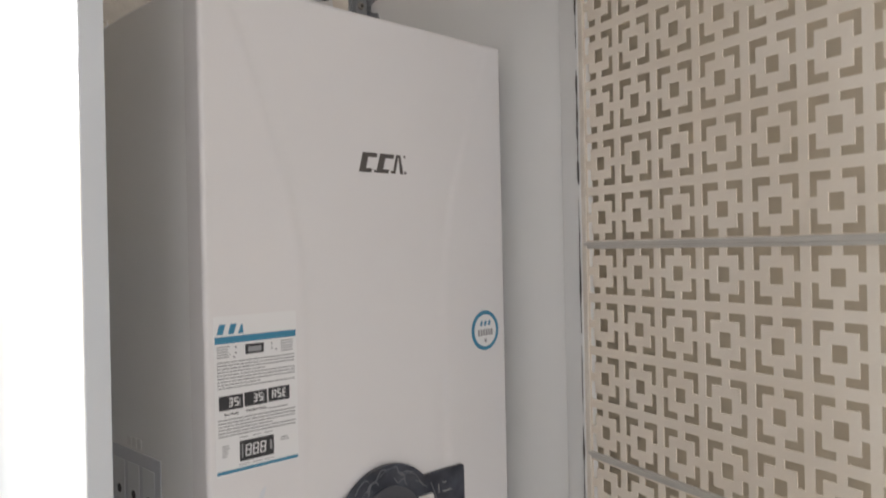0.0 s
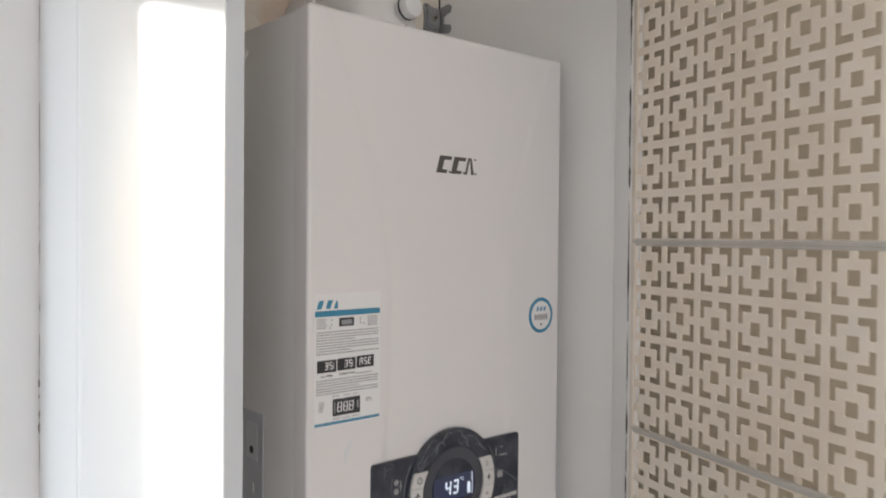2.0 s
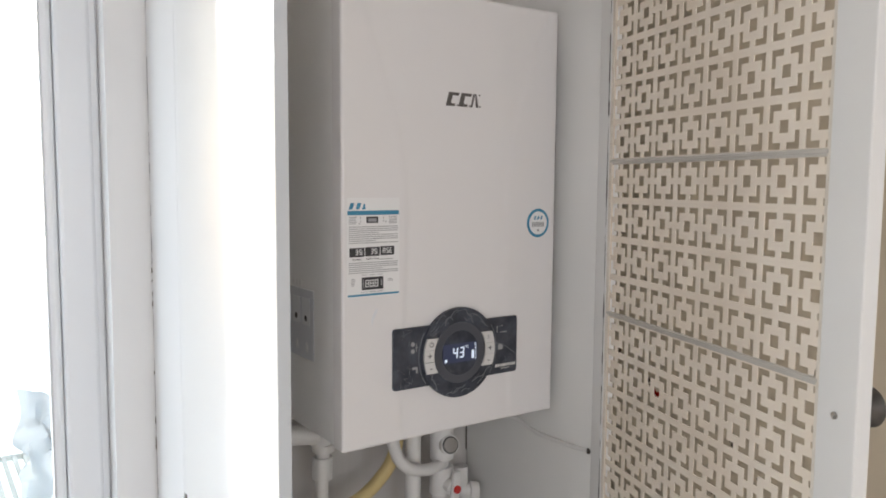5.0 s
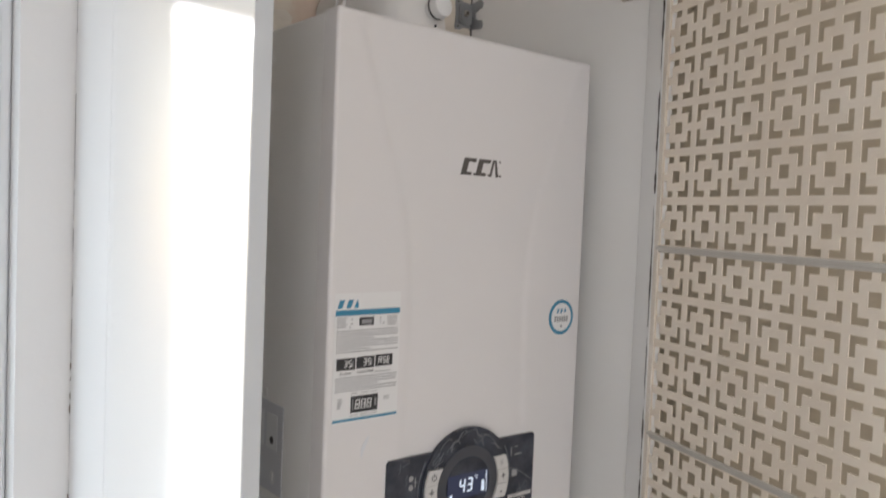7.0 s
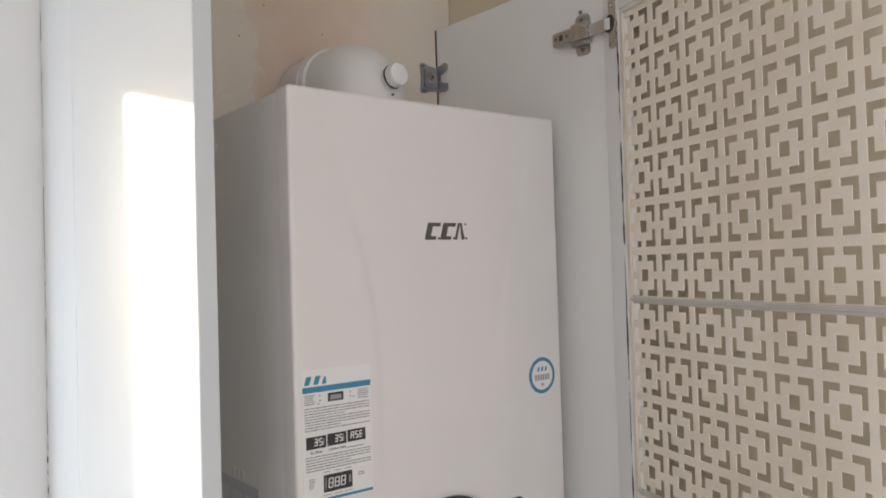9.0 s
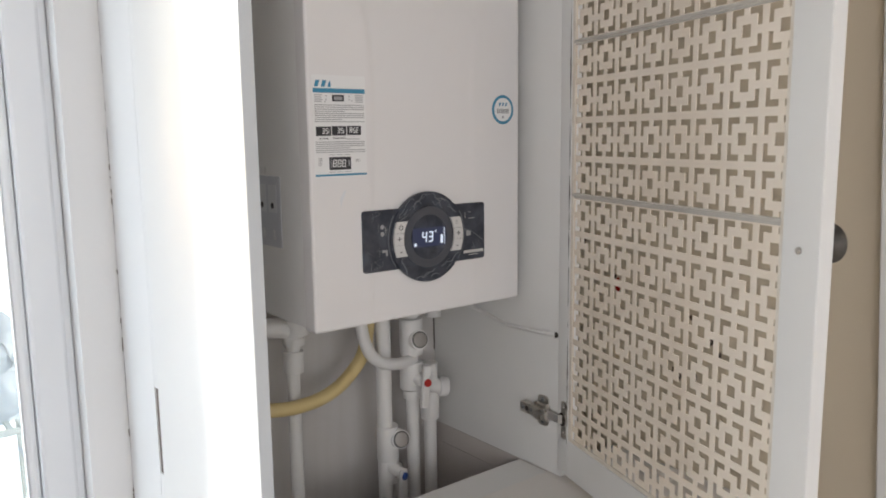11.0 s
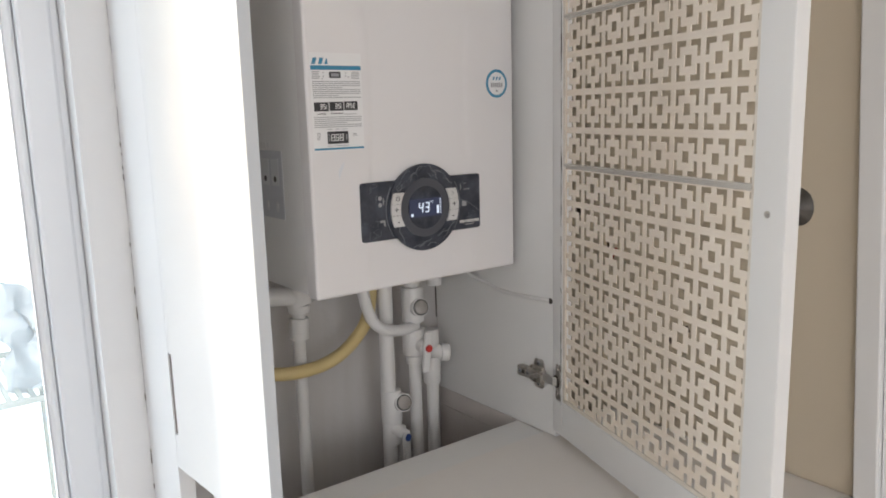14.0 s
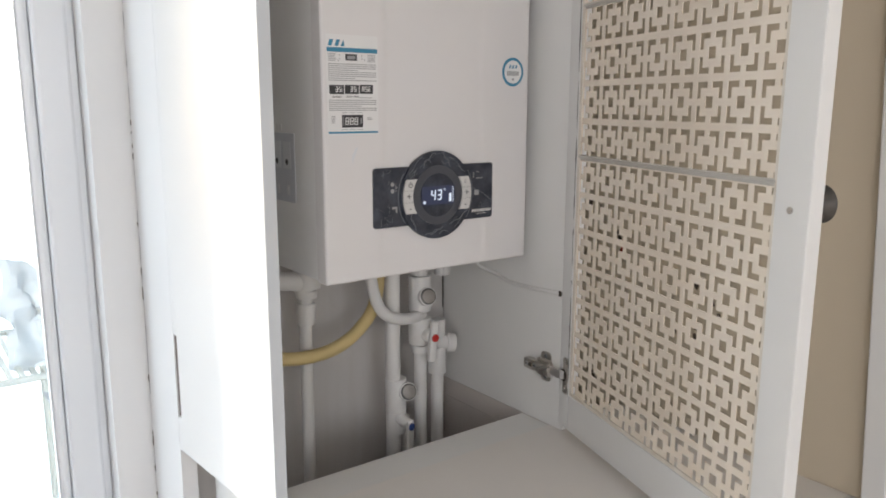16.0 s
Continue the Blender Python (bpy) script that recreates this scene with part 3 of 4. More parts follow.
for sgn in (-1, 1):
    claw = slab(B(), [(yb - 0.001, ZB + sgn * 0.0045), (yb - 0.014, ZB + sgn * 0.0060), (yb - 0.021, ZB + sgn * 0.0095), (yb - 0.029, ZB + sgn * 0.0105), (yb - 0.0300, ZB + sgn * 0.0135),
                      (yb - 0.0315, ZB + sgn * 0.0190), (yb - 0.0280, ZB + sgn * 0.0235), (yb - 0.0230, ZB + sgn * 0.0245), (yb - 0.0130, ZB + sgn * 0.0225), (yb - 0.001, ZB + sgn * 0.0215)], 0.0006, 0.0036)
    for v in claw.verts:
        v.co = Vector((XI - 0.0095 - v.co.y, v.co.x, v.co.z))
    me = bpy.data.meshes.new("tmp")
    claw.to_mesh(me)
    claw.free()
    bm.from_mesh(me)
    bpy.data.meshes.remove(me)
box(bm, XI - 0.0131, XI - 0.0101, yb - 0.012, yb - 0.001, ZB - 0.0044, ZB + 0.0044, 0.0006)
part("hook", bm, ZINC, br)
bm = B()
rod(bm, (0.4180, yb - 0.0085, ZB + 0.001), (0.4180, yb - 0.0120, ZB + 0.001), 0.0062, 0.0052, 20)
rod(bm, (0.4325, yb - 0.0025, ZB - 0.004), (0.4325, yb - 0.0045, ZB - 0.004), 0.0032, 0.0028, 12)
part("bolt", bm, STEEL, br, smooth=True)
for x, z in ((0.4050, ZB + 0.0205), (0.4050, ZB - 0.0215), (0.4345, ZB + 0.0150), (0.4345, ZB - 0.0160)):
    part("pin_hole", rod(B(), (x, yb - 0.0024, z), (x, yb - 0.0029, z), 0.0018, 0.0018, 10), GAP, br)
part("recess", rod(B(), (0.4180, yb - 0.0119, ZB + 0.001), (0.4180, yb - 0.0125, ZB + 0.001), 0.0030, 0.0030, 6), GAP, br)


# ---------------------------------------------------------------- boiler
W, Z0, Z1, DEPTH = 0.42, 1.15, 1.849, 0.283
boiler = thing("boiler", "white wall-hung combi boiler with a black control panel", "boiler")
part("casing", box(B(), 0.002, W - 0.002, 0.030, DEPTH, Z0 + 0.003, Z1 - 0.002, 0.003), CASING, boiler, "grey-white painted steel casing")


def crease(z):
    """How far from the boiler's side the pressed crease runs at a height."""
    zs = [1.15, 1.30, 1.377, 1.515, 1.585, 1.655, 1.711, 1.781, 1.849]
    return float(np.interp(z, zs, [0.094, 0.100, 0.104, 0.108, 0.103, 0.089, 0.069, 0.045, 0.020]))


def cover_mesh():
    r = 0.0045
    edge = [0, 0.0004, 0.001, 0.002, 0.0035, 0.005, 0.007]

    def cuts(n):
        mid = [0.007 + (n - 0.014) * k / max(1, round((n - 0.014) / 0.004)) for k in range(1, round((n - 0.014) / 0.004))]
        return edge + mid + [n - e for e in reversed(edge)]

    us, vs = cuts(W), cuts(Z1 - Z0)
    bm = B()
    grid = []
    for u in us:
        col = []
        for v in vs:
            du, dv = min(u, W - u), min(v, Z1 - Z0 - v)
            d = min(du, dv)
            y = r - math.sqrt(max(0.0, r * r - (r - d) ** 2)) if d < r else 0.0
            x, z = u, v
            if du < r and dv < r:
                a, b = (r - du) / r, (r - dv) / r
                a, b = a * math.sqrt(1 - b * b / 2), b * math.sqrt(1 - a * a / 2)
                x = (r - a * r) if u < W / 2 else W - r + a * r
                z = (r - b * r) if v < 0.3 else Z1 - Z0 - r + b * r
            c = crease(Z0 + v)
            s = min(1.0, max(0.0, (min(u, W - u) - c) / 0.010))
            y += 0.0014 * s * s * (3 - 2 * s)
            col.append(bm.verts.new((x, y, Z0 + z)))
        grid.append(col)
    nu, nv = len(us), len(vs)
    for i in range(nu - 1):
        for j in range(nv - 1):
            bm.faces.new((grid[i][j], grid[i + 1][j], grid[i + 1][j + 1], grid[i][j + 1]))
    rim = [grid[i][0] for i in range(nu)] + [grid[-1][j] for j in range(1, nv)] + [grid[i][-1] for i in range(nu - 2, -1, -1)] + [grid[0][j] for j in range(nv - 2, 0, -1)]
    back = [bm.verts.new((v.co.x, 0.0285, v.co.z)) for v in rim]
    n = len(rim)
    for k in range(n):
        bm.faces.new((rim[k], back[k], back[(k + 1) % n], rim[(k + 1) % n]))
    return bm


cover = part("cover", cover_mesh(), BOILER, boiler, "pressed white enamelled front cover", True)
part("joint", box(B(), 0.004, W - 0.004, 0.027, 0.0305, Z0 + 0.004, Z1 - 0.004), GAP, boiler)
part("scuff", slab(B(), [(0.050, 1.352), (0.056, 1.362), (0.061, 1.365), (0.058, 1.356), (0.053, 1.347), (0.051, 1.338), (0.0495, 1.345)], -0.0004, 0.0005), STICKERPALE, boiler, "faint grey scuff mark")

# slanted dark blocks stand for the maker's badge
FY = 0.0014
BZ, BH, BS = 1.676, 0.0215, 0.0062
for x0, w in ((0.1840, 0.0215), (0.2085, 0.0215)):
    bm = B()
    slab(bm, [(x0, BZ), (x0 + w * 0.40, BZ), (x0 + w * 0.40 + BS, BZ + BH), (x0 + BS, BZ + BH)], FY - 0.0006, FY)
    slab(bm, [(x0 + w * 0.40 + BS, BZ + BH), (x0 + w + BS * 0.8, BZ + BH), (x0 + w + BS * 0.6, BZ + BH * 0.78), (x0 + w * 0.40 + BS * 0.78, BZ + BH * 0.78)], FY - 0.0006, FY)
    slab(bm, [(x0 + w * 0.40, BZ), (x0 + w * 0.80, BZ), (x0 + w * 0.80 + BS * 0.2, BZ + BH * 0.2), (x0 + w * 0.40 + BS * 0.2, BZ + BH * 0.2)], FY - 0.0006, FY)
    slab(bm, disc(x0 + w + 0.0012, BZ + 0.0018, 0.0016, 12), FY - 0.0006, FY)
    part("badge_block", bm, LOGOGREY, cover, "dark grey printed block")
bm = B()
x0 = 0.2325
slab(bm, [(x0, BZ), (x0 + 0.0036, BZ), (x0 + 0.0092, BZ + BH), (x0 + 0.0060, BZ + BH)], FY - 0.0006, FY)
slab(bm, [(x0 + 0.0112, BZ), (x0 + 0.0160, BZ), (x0 + 0.0118, BZ + BH), (x0 + 0.0092, BZ + BH)], FY - 0.0006, FY)
slab(bm, disc(x0 + 0.0190, BZ + 0.0018, 0.0016, 12), FY - 0.0006, FY)
slab(bm, disc(x0 + 0.0180, BZ + BH - 0.0015, 0.0014, 12), FY - 0.0006, FY)
part("badge_block", bm, LOGOGREY, cover, "dark grey printed wedge")


def bar(bm, x0, x1, z0, z1, y=None):
    y = FY if y is None else y
    slab(bm, [(x0, z0), (x1, z0), (x1, z1), (x0, z1)], y - 0.0003, y)


# instruction label
LY = 0.0
label = part("instruction_label", slab(B(), rounded(0.0085, 0.0985, 1.3835, 1.5320, 0.0015), LY - 0.0004, 0.0022), PAPER, boiler, "white paper instruction label with blue bands")
TY = LY - 0.00045
for z0, z1 in ((1.5065, 1.5130), (1.3855, 1.3885)):
    bm = B()
    bar(bm, 0.0095, 0.0975, z0, z1, TY)
    part("blue_band", bm, BLUE, label)
for k in range(2):
    x = 0.0115 + 0.0115 * k
    part("blue_block", slab(B(), [(x, 1.5150), (x + 0.006, 1.5150), (x + 0.0095, 1.5245), (x + 0.0030, 1.5245)], TY - 0.0003, TY), BLUE, label)
for x0, x1, z0, z1 in ((0.0125, 0.0375, 1.4445, 1.4580), (0.0390, 0.0635, 1.4450, 1.4585), (0.0650, 0.0890, 1.4455, 1.4590), (0.0330, 0.0700, 1.3945, 1.4135), (0.0410, 0.0610, 1.4945, 1.5040)):
    bm = B()
    bar(bm, x0, x1, z0, z1, TY)
    part("printed_display", bm, DARK, label, "black printed display picture")
part("blue_block", slab(B(), [(0.0335, 1.5150), (0.0395, 1.5150), (0.0385, 1.5235), (0.0372, 1.5235)], TY - 0.0003, TY), BLUE, label)
SEGMENTS = {"0": "abcdef", "3": "abcdg", "4": "bcfg", "5": "acdfg", "8": "abcdefg", "A": "abcefg", "E": "adefg"}


def seven(bm, text, x, z, w, h, t, y, lean=0.08):
    """Seven-segment figures, from the lower left corner."""
    for ch in text:
        for s in SEGMENTS[ch]:
            if s in "agd":
                zz = {"a": h - t, "g": (h - t) / 2, "d": 0.0}[s]
                q = [(t * 0.7, zz), (w - t * 0.7, zz), (w - t * 0.7, zz + t), (t * 0.7, zz + t)]
            else:
                xx = w - t if s in "bc" else 0.0
                z0 = h / 2 + t * 0.1 if s in "bf" else t * 0.3
                q = [(xx, z0), (xx + t, z0), (xx + t, z0 + h / 2 - t * 0.4), (xx, z0 + h / 2 - t * 0.4)]
            slab(bm, [(x + a + lean * b, z + b) for a, b in q], y - 0.0003, y)
        x += w * 1.28
    return bm


for text, x, z, w, h in (("35", 0.0215, 1.4475, 0.0048, 0.0082), ("35", 0.0475, 1.4480, 0.0048, 0.0082), ("A5E", 0.0685, 1.4485, 0.0046, 0.0082), ("888", 0.0385, 1.3985, 0.0062, 0.0110)):
    part("numeral", seven(B(), text, x, z, w, h, 0.0012, TY - 0.0004), PAPER, label)
for x, z, w, h in ((0.0330, 1.4475, 0.0016, 0.0070), (0.0585, 1.4480, 0.0016, 0.0070), (0.0655, 1.4000, 0.0022, 0.0090), (0.0350, 1.3975, 0.0012, 0.0130), (0.0440, 1.4965, 0.0140, 0.0050)):
    bm = B()
    bar(bm, x, x + w, z, z + h, TY - 0.0004)
    part("numeral_bar", bm, GREYINK, label)
for text, x, z in (("Eco Modu", 0.025, 1.4405), ("Comfort Modu", 0.0515, 1.4410)):
    words("caption", text, x, TY - 0.0003, z, 0.0036, DARK, label)
bm = B()
rnd = random.Random(5)
for z0, rows in ((1.4885, 9), (1.4350, 6)):
    for k in range(rows):
        z = z0 - k * 0.0030
        x = 0.0115
        end = 0.0955 if k % 4 != 3 else rnd.uniform(0.05, 0.09)
        while x < end:
            w = rnd.uniform(0.002, 0.008)
            bar(bm, x, min(x + w, end), z, z + 0.0012, TY)
            x += w + 0.0009
for x0, x1, z0, n in ((0.0115, 0.0255, 1.5030, 5), (0.0800, 0.0945, 1.5030, 5), (0.0150, 0.0225, 1.4110, 5), (0.0780, 0.0880, 1.4085, 2), (0.0640, 0.0900, 1.4390, 1)):
    for k in range(n):
        bar(bm, x0, x1 - rnd.uniform(0, 0.004), z0 - 0.0024 * k, z0 - 0.0024 * k + 0.0010, TY)
for x in (0.033, 0.047, 0.060):
    bar(bm, x, x + 0.009, 1.4165, 1.4173, TY)
    bar(bm, x - 0.001, x + 0.010, 1.3910, 1.3917, TY)
for x, z in ((0.031, 1.5025), (0.031, 1.4970), (0.070, 1.5020), (0.070, 1.4975), (0.0745, 1.4960), (0.029, 1.4935)):
    slab(bm, disc(x, z, 0.0010, 8), TY - 0.0003, TY)
tagged(part("small_print", bm, GREYINK, label), kind="stuff")

# round service sticker
st = part("round_sticker", slab(B(), disc(0.3805, 1.4865, 0.0250), -0.0004, 0.0008), BLUE, boiler, "round blue-rimmed white service sticker")
part("sticker_face", slab(B(), disc(0.3805, 1.4865, 0.0200), -0.0008, -0.0003), PAPER, st)
bm = B()
for k in range(3):
    x = 0.3705 + 0.0072 * k
    slab(bm, [(x, 1.4925), (x + 0.0034, 1.4925), (x + 0.0054, 1.4985), (x + 0.0018, 1.4985)], -0.0011, -0.0007)
part("blue_mark", bm, BLUE, st)
bm = B()
for k in range(6):
    x = 0.3665 + 0.0048 * k
    bar(bm, x, x + 0.0032, 1.4800, 1.4880, -0.0007)
bar(bm, 0.3785, 0.3825, 1.4720, 1.4755, -0.0007)
part("number_bar", bm, GREYINK, st)

# control panel
CX, CZ = 0.2105, 1.2800
pan = part("control_panel", slab(B(), rounded(0.086, 0.334, 1.2325, 1.3295, 0.005), -0.0030, 0.0022), GLOSSBLACK, boiler, "glossy black control panel under peeling film")
part("panel_disc", slab(B(), disc(CX, CZ, 0.0740, 72), -0.0060, 0.0), GLOSSBLACK, pan)
part("inner_disc", slab(B(), disc(CX, CZ, 0.0500, 64), -0.0078, -0.0050), SATINBLACK, pan, "matt slate-grey inner disc")
part("lens", slab(B(), disc(CX, CZ, 0.0365, 56), -0.0081, -0.0070), GLOSSBLACK, pan, "glossy black display lens")
scr = part("screen", slab(B(), [(CX - 0.034, CZ - 0.0155), (CX + 0.034, CZ - 0.0155), (CX + 0.034, CZ + 0.0155), (CX - 0.034, CZ + 0.0155)], -0.0084, -0.0070), LCD, pan, "lit blue-black display showing 43")
part("digits", seven(B(), "43", CX - 0.0160, CZ - 0.0085, 0.0098, 0.0178, 0.0024, -0.0085), DIGIT, scr)
words("unit", "°C", CX + 0.0125, -0.0088, CZ + 0.0085, 0.0058, DIGIT, scr)
bm = B()
bar(bm, CX + 0.0225, CX + 0.0275, CZ - 0.0120, CZ + 0.0020, -0.0085)
bar(bm, CX + 0.0305, CX + 0.0313, CZ - 0.0140, CZ + 0.0140, -0.0085)
for z in (0.0050, 0.0085, 0.0120):
    bar(bm, CX + 0.0285, CX + 0.0300, CZ + z, CZ + z + 0.0008, -0.0085)
bar(bm, CX - 0.0310, CX - 0.0265, CZ - 0.0135, CZ - 0.0085, -0.0085)
tagged(part("symbol", bm, DIGIT, scr), kind="stuff")
for sgn in (-1, 1):
    for k, sym in enumerate(("", "+", "-")):
        z0 = 0.0105 - 0.0190 * k
        zs = [z0 + 0.0182 * q / 6 for q in range(7)]
        outer = [(CX + sgn * math.sqrt(0.0705 ** 2 - z * z), CZ + z) for z in zs]
        inner = [(CX + sgn * math.sqrt(0.0520 ** 2 - z * z), CZ + z) for z in reversed(zs)]
        b = part("button", slab(B(), outer + inner, -0.0092, -0.0050), BUTTON, pan, "silver-grey arc button")
        zc = z0 + 0.0091
        xc = CX + sgn * math.sqrt(0.0605 ** 2 - zc * zc)
        if sym:
            words("button_sign", sym, xc, -0.0096, CZ + zc, 0.0160, DARK, b)
        elif sgn < 0:                     # power sign: an open ring and a stroke
            bm = slab(B(), arc_band(xc, CZ + zc, 0.0030, 0.0041, 125, 415, 14), -0.0096, -0.0092)
            bar(bm, xc - 0.0006, xc + 0.0006, CZ + zc + 0.0002, CZ + zc + 0.0052, -0.0092)
            part("button_sign", bm, DARK, b)
        else:
            bm = B()
            for z in (0.0024, 0.0, -0.0024):
                bar(bm, xc - 0.0026, xc + 0.0022, CZ + zc + z, CZ + zc + z + 0.0010, -0.0092)
            part("button_sign", bm, GREYINK, b)
bm = B()                                  # wrinkles of the protective film, on the rim and the wings
rnd = random.Random(21)
for k in range(34):
    a, r = rnd.uniform(0, 360), rnd.uniform(0.053, 0.071)
    if abs(math.sin(radians(a))) < 0.50:
        continue
    pts = [Vector((CX + (r + rnd.uniform(-0.004, 0.004)) * math.cos(radians(a + s)), -0.0061, CZ + (r + rnd.uniform(-0.004, 0.004)) * math.sin(radians(a + s)))) for s in (0, 5, 10, 16)]
    tube(bm, smooth_line(pts, 4), rnd.uniform(0.0002, 0.0007), 6)
for k in range(14):
    x, z = rnd.choice((rnd.uniform(0.092, 0.120), rnd.uniform(0.298, 0.326))), rnd.uniform(1.238, 1.322)
    pts = [Vector((x + rnd.uniform(-0.010, 0.010), -0.0031, z + rnd.uniform(-0.008, 0.008))) for _ in range(3)]
    tube(bm, smooth_line(pts, 4), rnd.uniform(0.0001, 0.0004), 6)
tube(bm, smooth_line([Vector((0.288, -0.0031, 1.287)), Vector((0.308, -0.0031, 1.279)), Vector((0.333, -0.0031, 1.262))], 5), 0.0006, 6)
for a0, a1, r0, r1 in ((60, 84, 0.054, 0.0712), (93, 122, 0.0715, 0.056), (196, 232, 0.0565, 0.0705), (248, 282, 0.071, 0.055), (296, 334, 0.0555, 0.070)):
    pts = [Vector((CX + (r0 + (r1 - r0) * q / 6 + 0.002 * math.sin(2.1 * q + a0)) * math.cos(radians(a0 + (a1 - a0) * q / 6)), -0.0061,
                   CZ + (r0 + (r1 - r0) * q / 6 + 0.002 * math.sin(2.1 * q + a0)) * math.sin(radians(a0 + (a1 - a0) * q / 6)))) for q in range(7)]
    tube(bm, smooth_line(pts, 4), 0.0008, 6)
for sgn in (-1, 1):                       # the film lifts along the rim of the disc
    pts = [Vector((CX + sgn * 0.0775 * math.cos(radians(a)), -0.0031, CZ + 0.0775 * math.sin(radians(a)))) for a in range(-34, 38, 8)]
    tube(bm, smooth_line(pts, 3), 0.0007, 6)
tagged(part("film_wrinkle", bm, FILM, pan, smooth=True), "shiny wrinkles of clear protective film", kind="stuff")
bm = B()                                  # faint symbols and the model name as bars
for x, z in ((0.122, 1.3025), (0.122, 1.2915)):
    slab(bm, disc(x, z, 0.0036, 14), -0.0033, -0.0030)
bar(bm, 0.128, 0.129, 1.2905, 1.3030, -0.0030)
bar(bm, 0.126, 0.132, 1.2965, 1.2972, -0.0030)
slab(bm, [(0.121, 1.266), (0.131, 1.266), (0.131, 1.256), (0.128, 1.256), (0.128, 1.262), (0.121, 1.262)], -0.0033, -0.0030)
bar(bm, 0.290, 0.291, 1.3035, 1.3140, -0.0030)
bar(bm, 0.297, 0.303, 1.3140, 1.3148, -0.0030)
bar(bm, 0.297, 0.311, 1.3030, 1.3042, -0.0030)
bar(bm, 0.293, 0.303, 1.2740, 1.2830, -0.0030)
tagged(part("panel_symbol", bm, GREYINK, pan), kind="stuff")
bm = B()
rnd = random.Random(2)
x = 0.287
while x < 0.327:
    w = rnd.uniform(0.0022, 0.004)
    slab(bm, [(x, 1.2440), (x + w, 1.2440), (x + w + 0.001, 1.2490), (x + 0.001, 1.2490)], -0.0033, -0.0030)
    x += w + 0.0012
bar(bm, 0.298, 0.320, 1.2405, 1.2413, -0.0030)
tagged(part("model_bar", bm, BUTTON, pan), kind="stuff")

# sticker on the flank
sk = part("side_sticker", box(B(), 0.0009, 0.0022, 0.100, 0.225, 1.270, 1.383, 0.0006), STICKERGREY, boiler, "blue-grey connection sticker on the flank")
for y in (0.113, 0.150, 0.187):
    part("pale_field", box(B(), 0.0005, 0.0010, y, y + 0.028, 1.325, 1.369), STICKERPALE, sk)
for y in (0.127, 0.164, 0.201):
    part("dark_dot", rod(B(), (0.0007, y, 1.336), (0.0002, y, 1.336), 0.0050, 0.0050, 14), DARK, sk)
bm = B()
for y in (0.123, 0.160):
    for k in range(20):
        t0, t1 = 2 * math.pi * k / 20, 2 * math.pi * (k + 1) / 20
        q = [bm.verts.new((0.0004, y + r * math.cos(t), 1.290 + 1.3 * r * math.sin(t))) for r, t in ((0.0050, t0), (0.0064, t0), (0.0064, t1), (0.0050, t1))]
        bm.faces.new(q)
    box(bm, 0.0002, 0.0008, y - 0.001, y + 0.001, 1.286, 1.295)
for k in range(3):
    box(bm, 0.0014, 0.0021, 0.145 + 0.013 * k, 0.154 + 0.013 * k, 1.387, 1.397)
tagged(part("white_sign", bm, PAPER, sk), kind="stuff")

# flue bend on top
fl = part("flue_bend", tube(B(), smooth_line([(0.192, 0.140, 1.845), (0.192, 0.140, 1.868), (0.192, 0.146, 1.893), (0.191, 0.166, 1.906), (0.189, 0.195, 1.908), (0.186, 0.287, 1.908)], 8), 0.0555, 36), PIPE, boiler, "white plastic flue bend", True)
for y in (0.206, 0.226):
    part("ring", rod(B(), (0.188, y, 1.908), (0.188, y + 0.011, 1.908), 0.0590, 0.0590, 40, 0.002), PIPE, fl, smooth=True)
bm = B()
dp = Vector((0.10, -1, 0.12)).normalized()
c = Vector((0.196, 0.088, 1.897))
rod(bm, c, c + dp * 0.010, 0.0135, 0.0135, 24)
rod(bm, c + dp * 0.010, c + dp * 0.024, 0.0158, 0.0150, 24, 0.002)
part("test_plug", bm, PAPER, fl, "white screw-in test plug", True)
bm = B()
rod(bm, c + dp * 0.0085, c + dp * 0.0099, 0.0162, 0.0162, 24)
part("washer", bm, DARK, fl)
part("vent_hole", rod(B(), (0.200, 0.0865, 1.876), (0.200, 0.0835, 1.876), 0.0016, 0.0016, 10), DARK, fl)
rnd = random.Random(8)
for x, z in ((0.112, 2.040), (0.210, 2.012), (0.072, 1.988), (0.305, 1.998)):
    q = [(x + rnd.uniform(0.0008, 0.0022) * math.cos(0.9 * k), z + rnd.uniform(0.0005, 0.0013) * math.sin(0.9 * k)) for k in range(7)]
    struct("wall_nick", slab(B(), q, YB - 0.0068, YB - 0.0058), SPECK, "small dark nick in the plaster", "wall")
bm = B()
bmesh.ops.create_icosphere(bm, subdivisions=4, radius=1.0)
for v in bm.verts:
    q = v.co.copy()
    f = 1 + 0.30 * noise.noise(q * 2.3) + 0.15 * noise.noise(q * 6.0)
    v.co = Vector((0.052 + 0.056 * q.x * f, 0.286 + 0.008 * q.y * f, 1.876 + 0.034 * q.z * f))
lump = part("mortar_lump", bm, MORTAR, None, smooth=True)
tagged(lump, "rough pale mortar round the flue hole", "mortar", "", "structure")


# ---------------------------------------------------------------- pipes below the boiler
PY = 0.205


def pipe(label, x, z0, z1, r=0.0125):
    return tagged(part("water_pipe", rod(B(), (x, PY, z0), (x, PY, z1), r, r, 24), PIPE, None, smooth=True), label, "pipe", "pipes below the boiler")


def collar(name, parent, a, b, r, label=""):
    return part(name, rod(B(), a, b, r, r, 26, 0.0015), PIPE, parent, label, True)


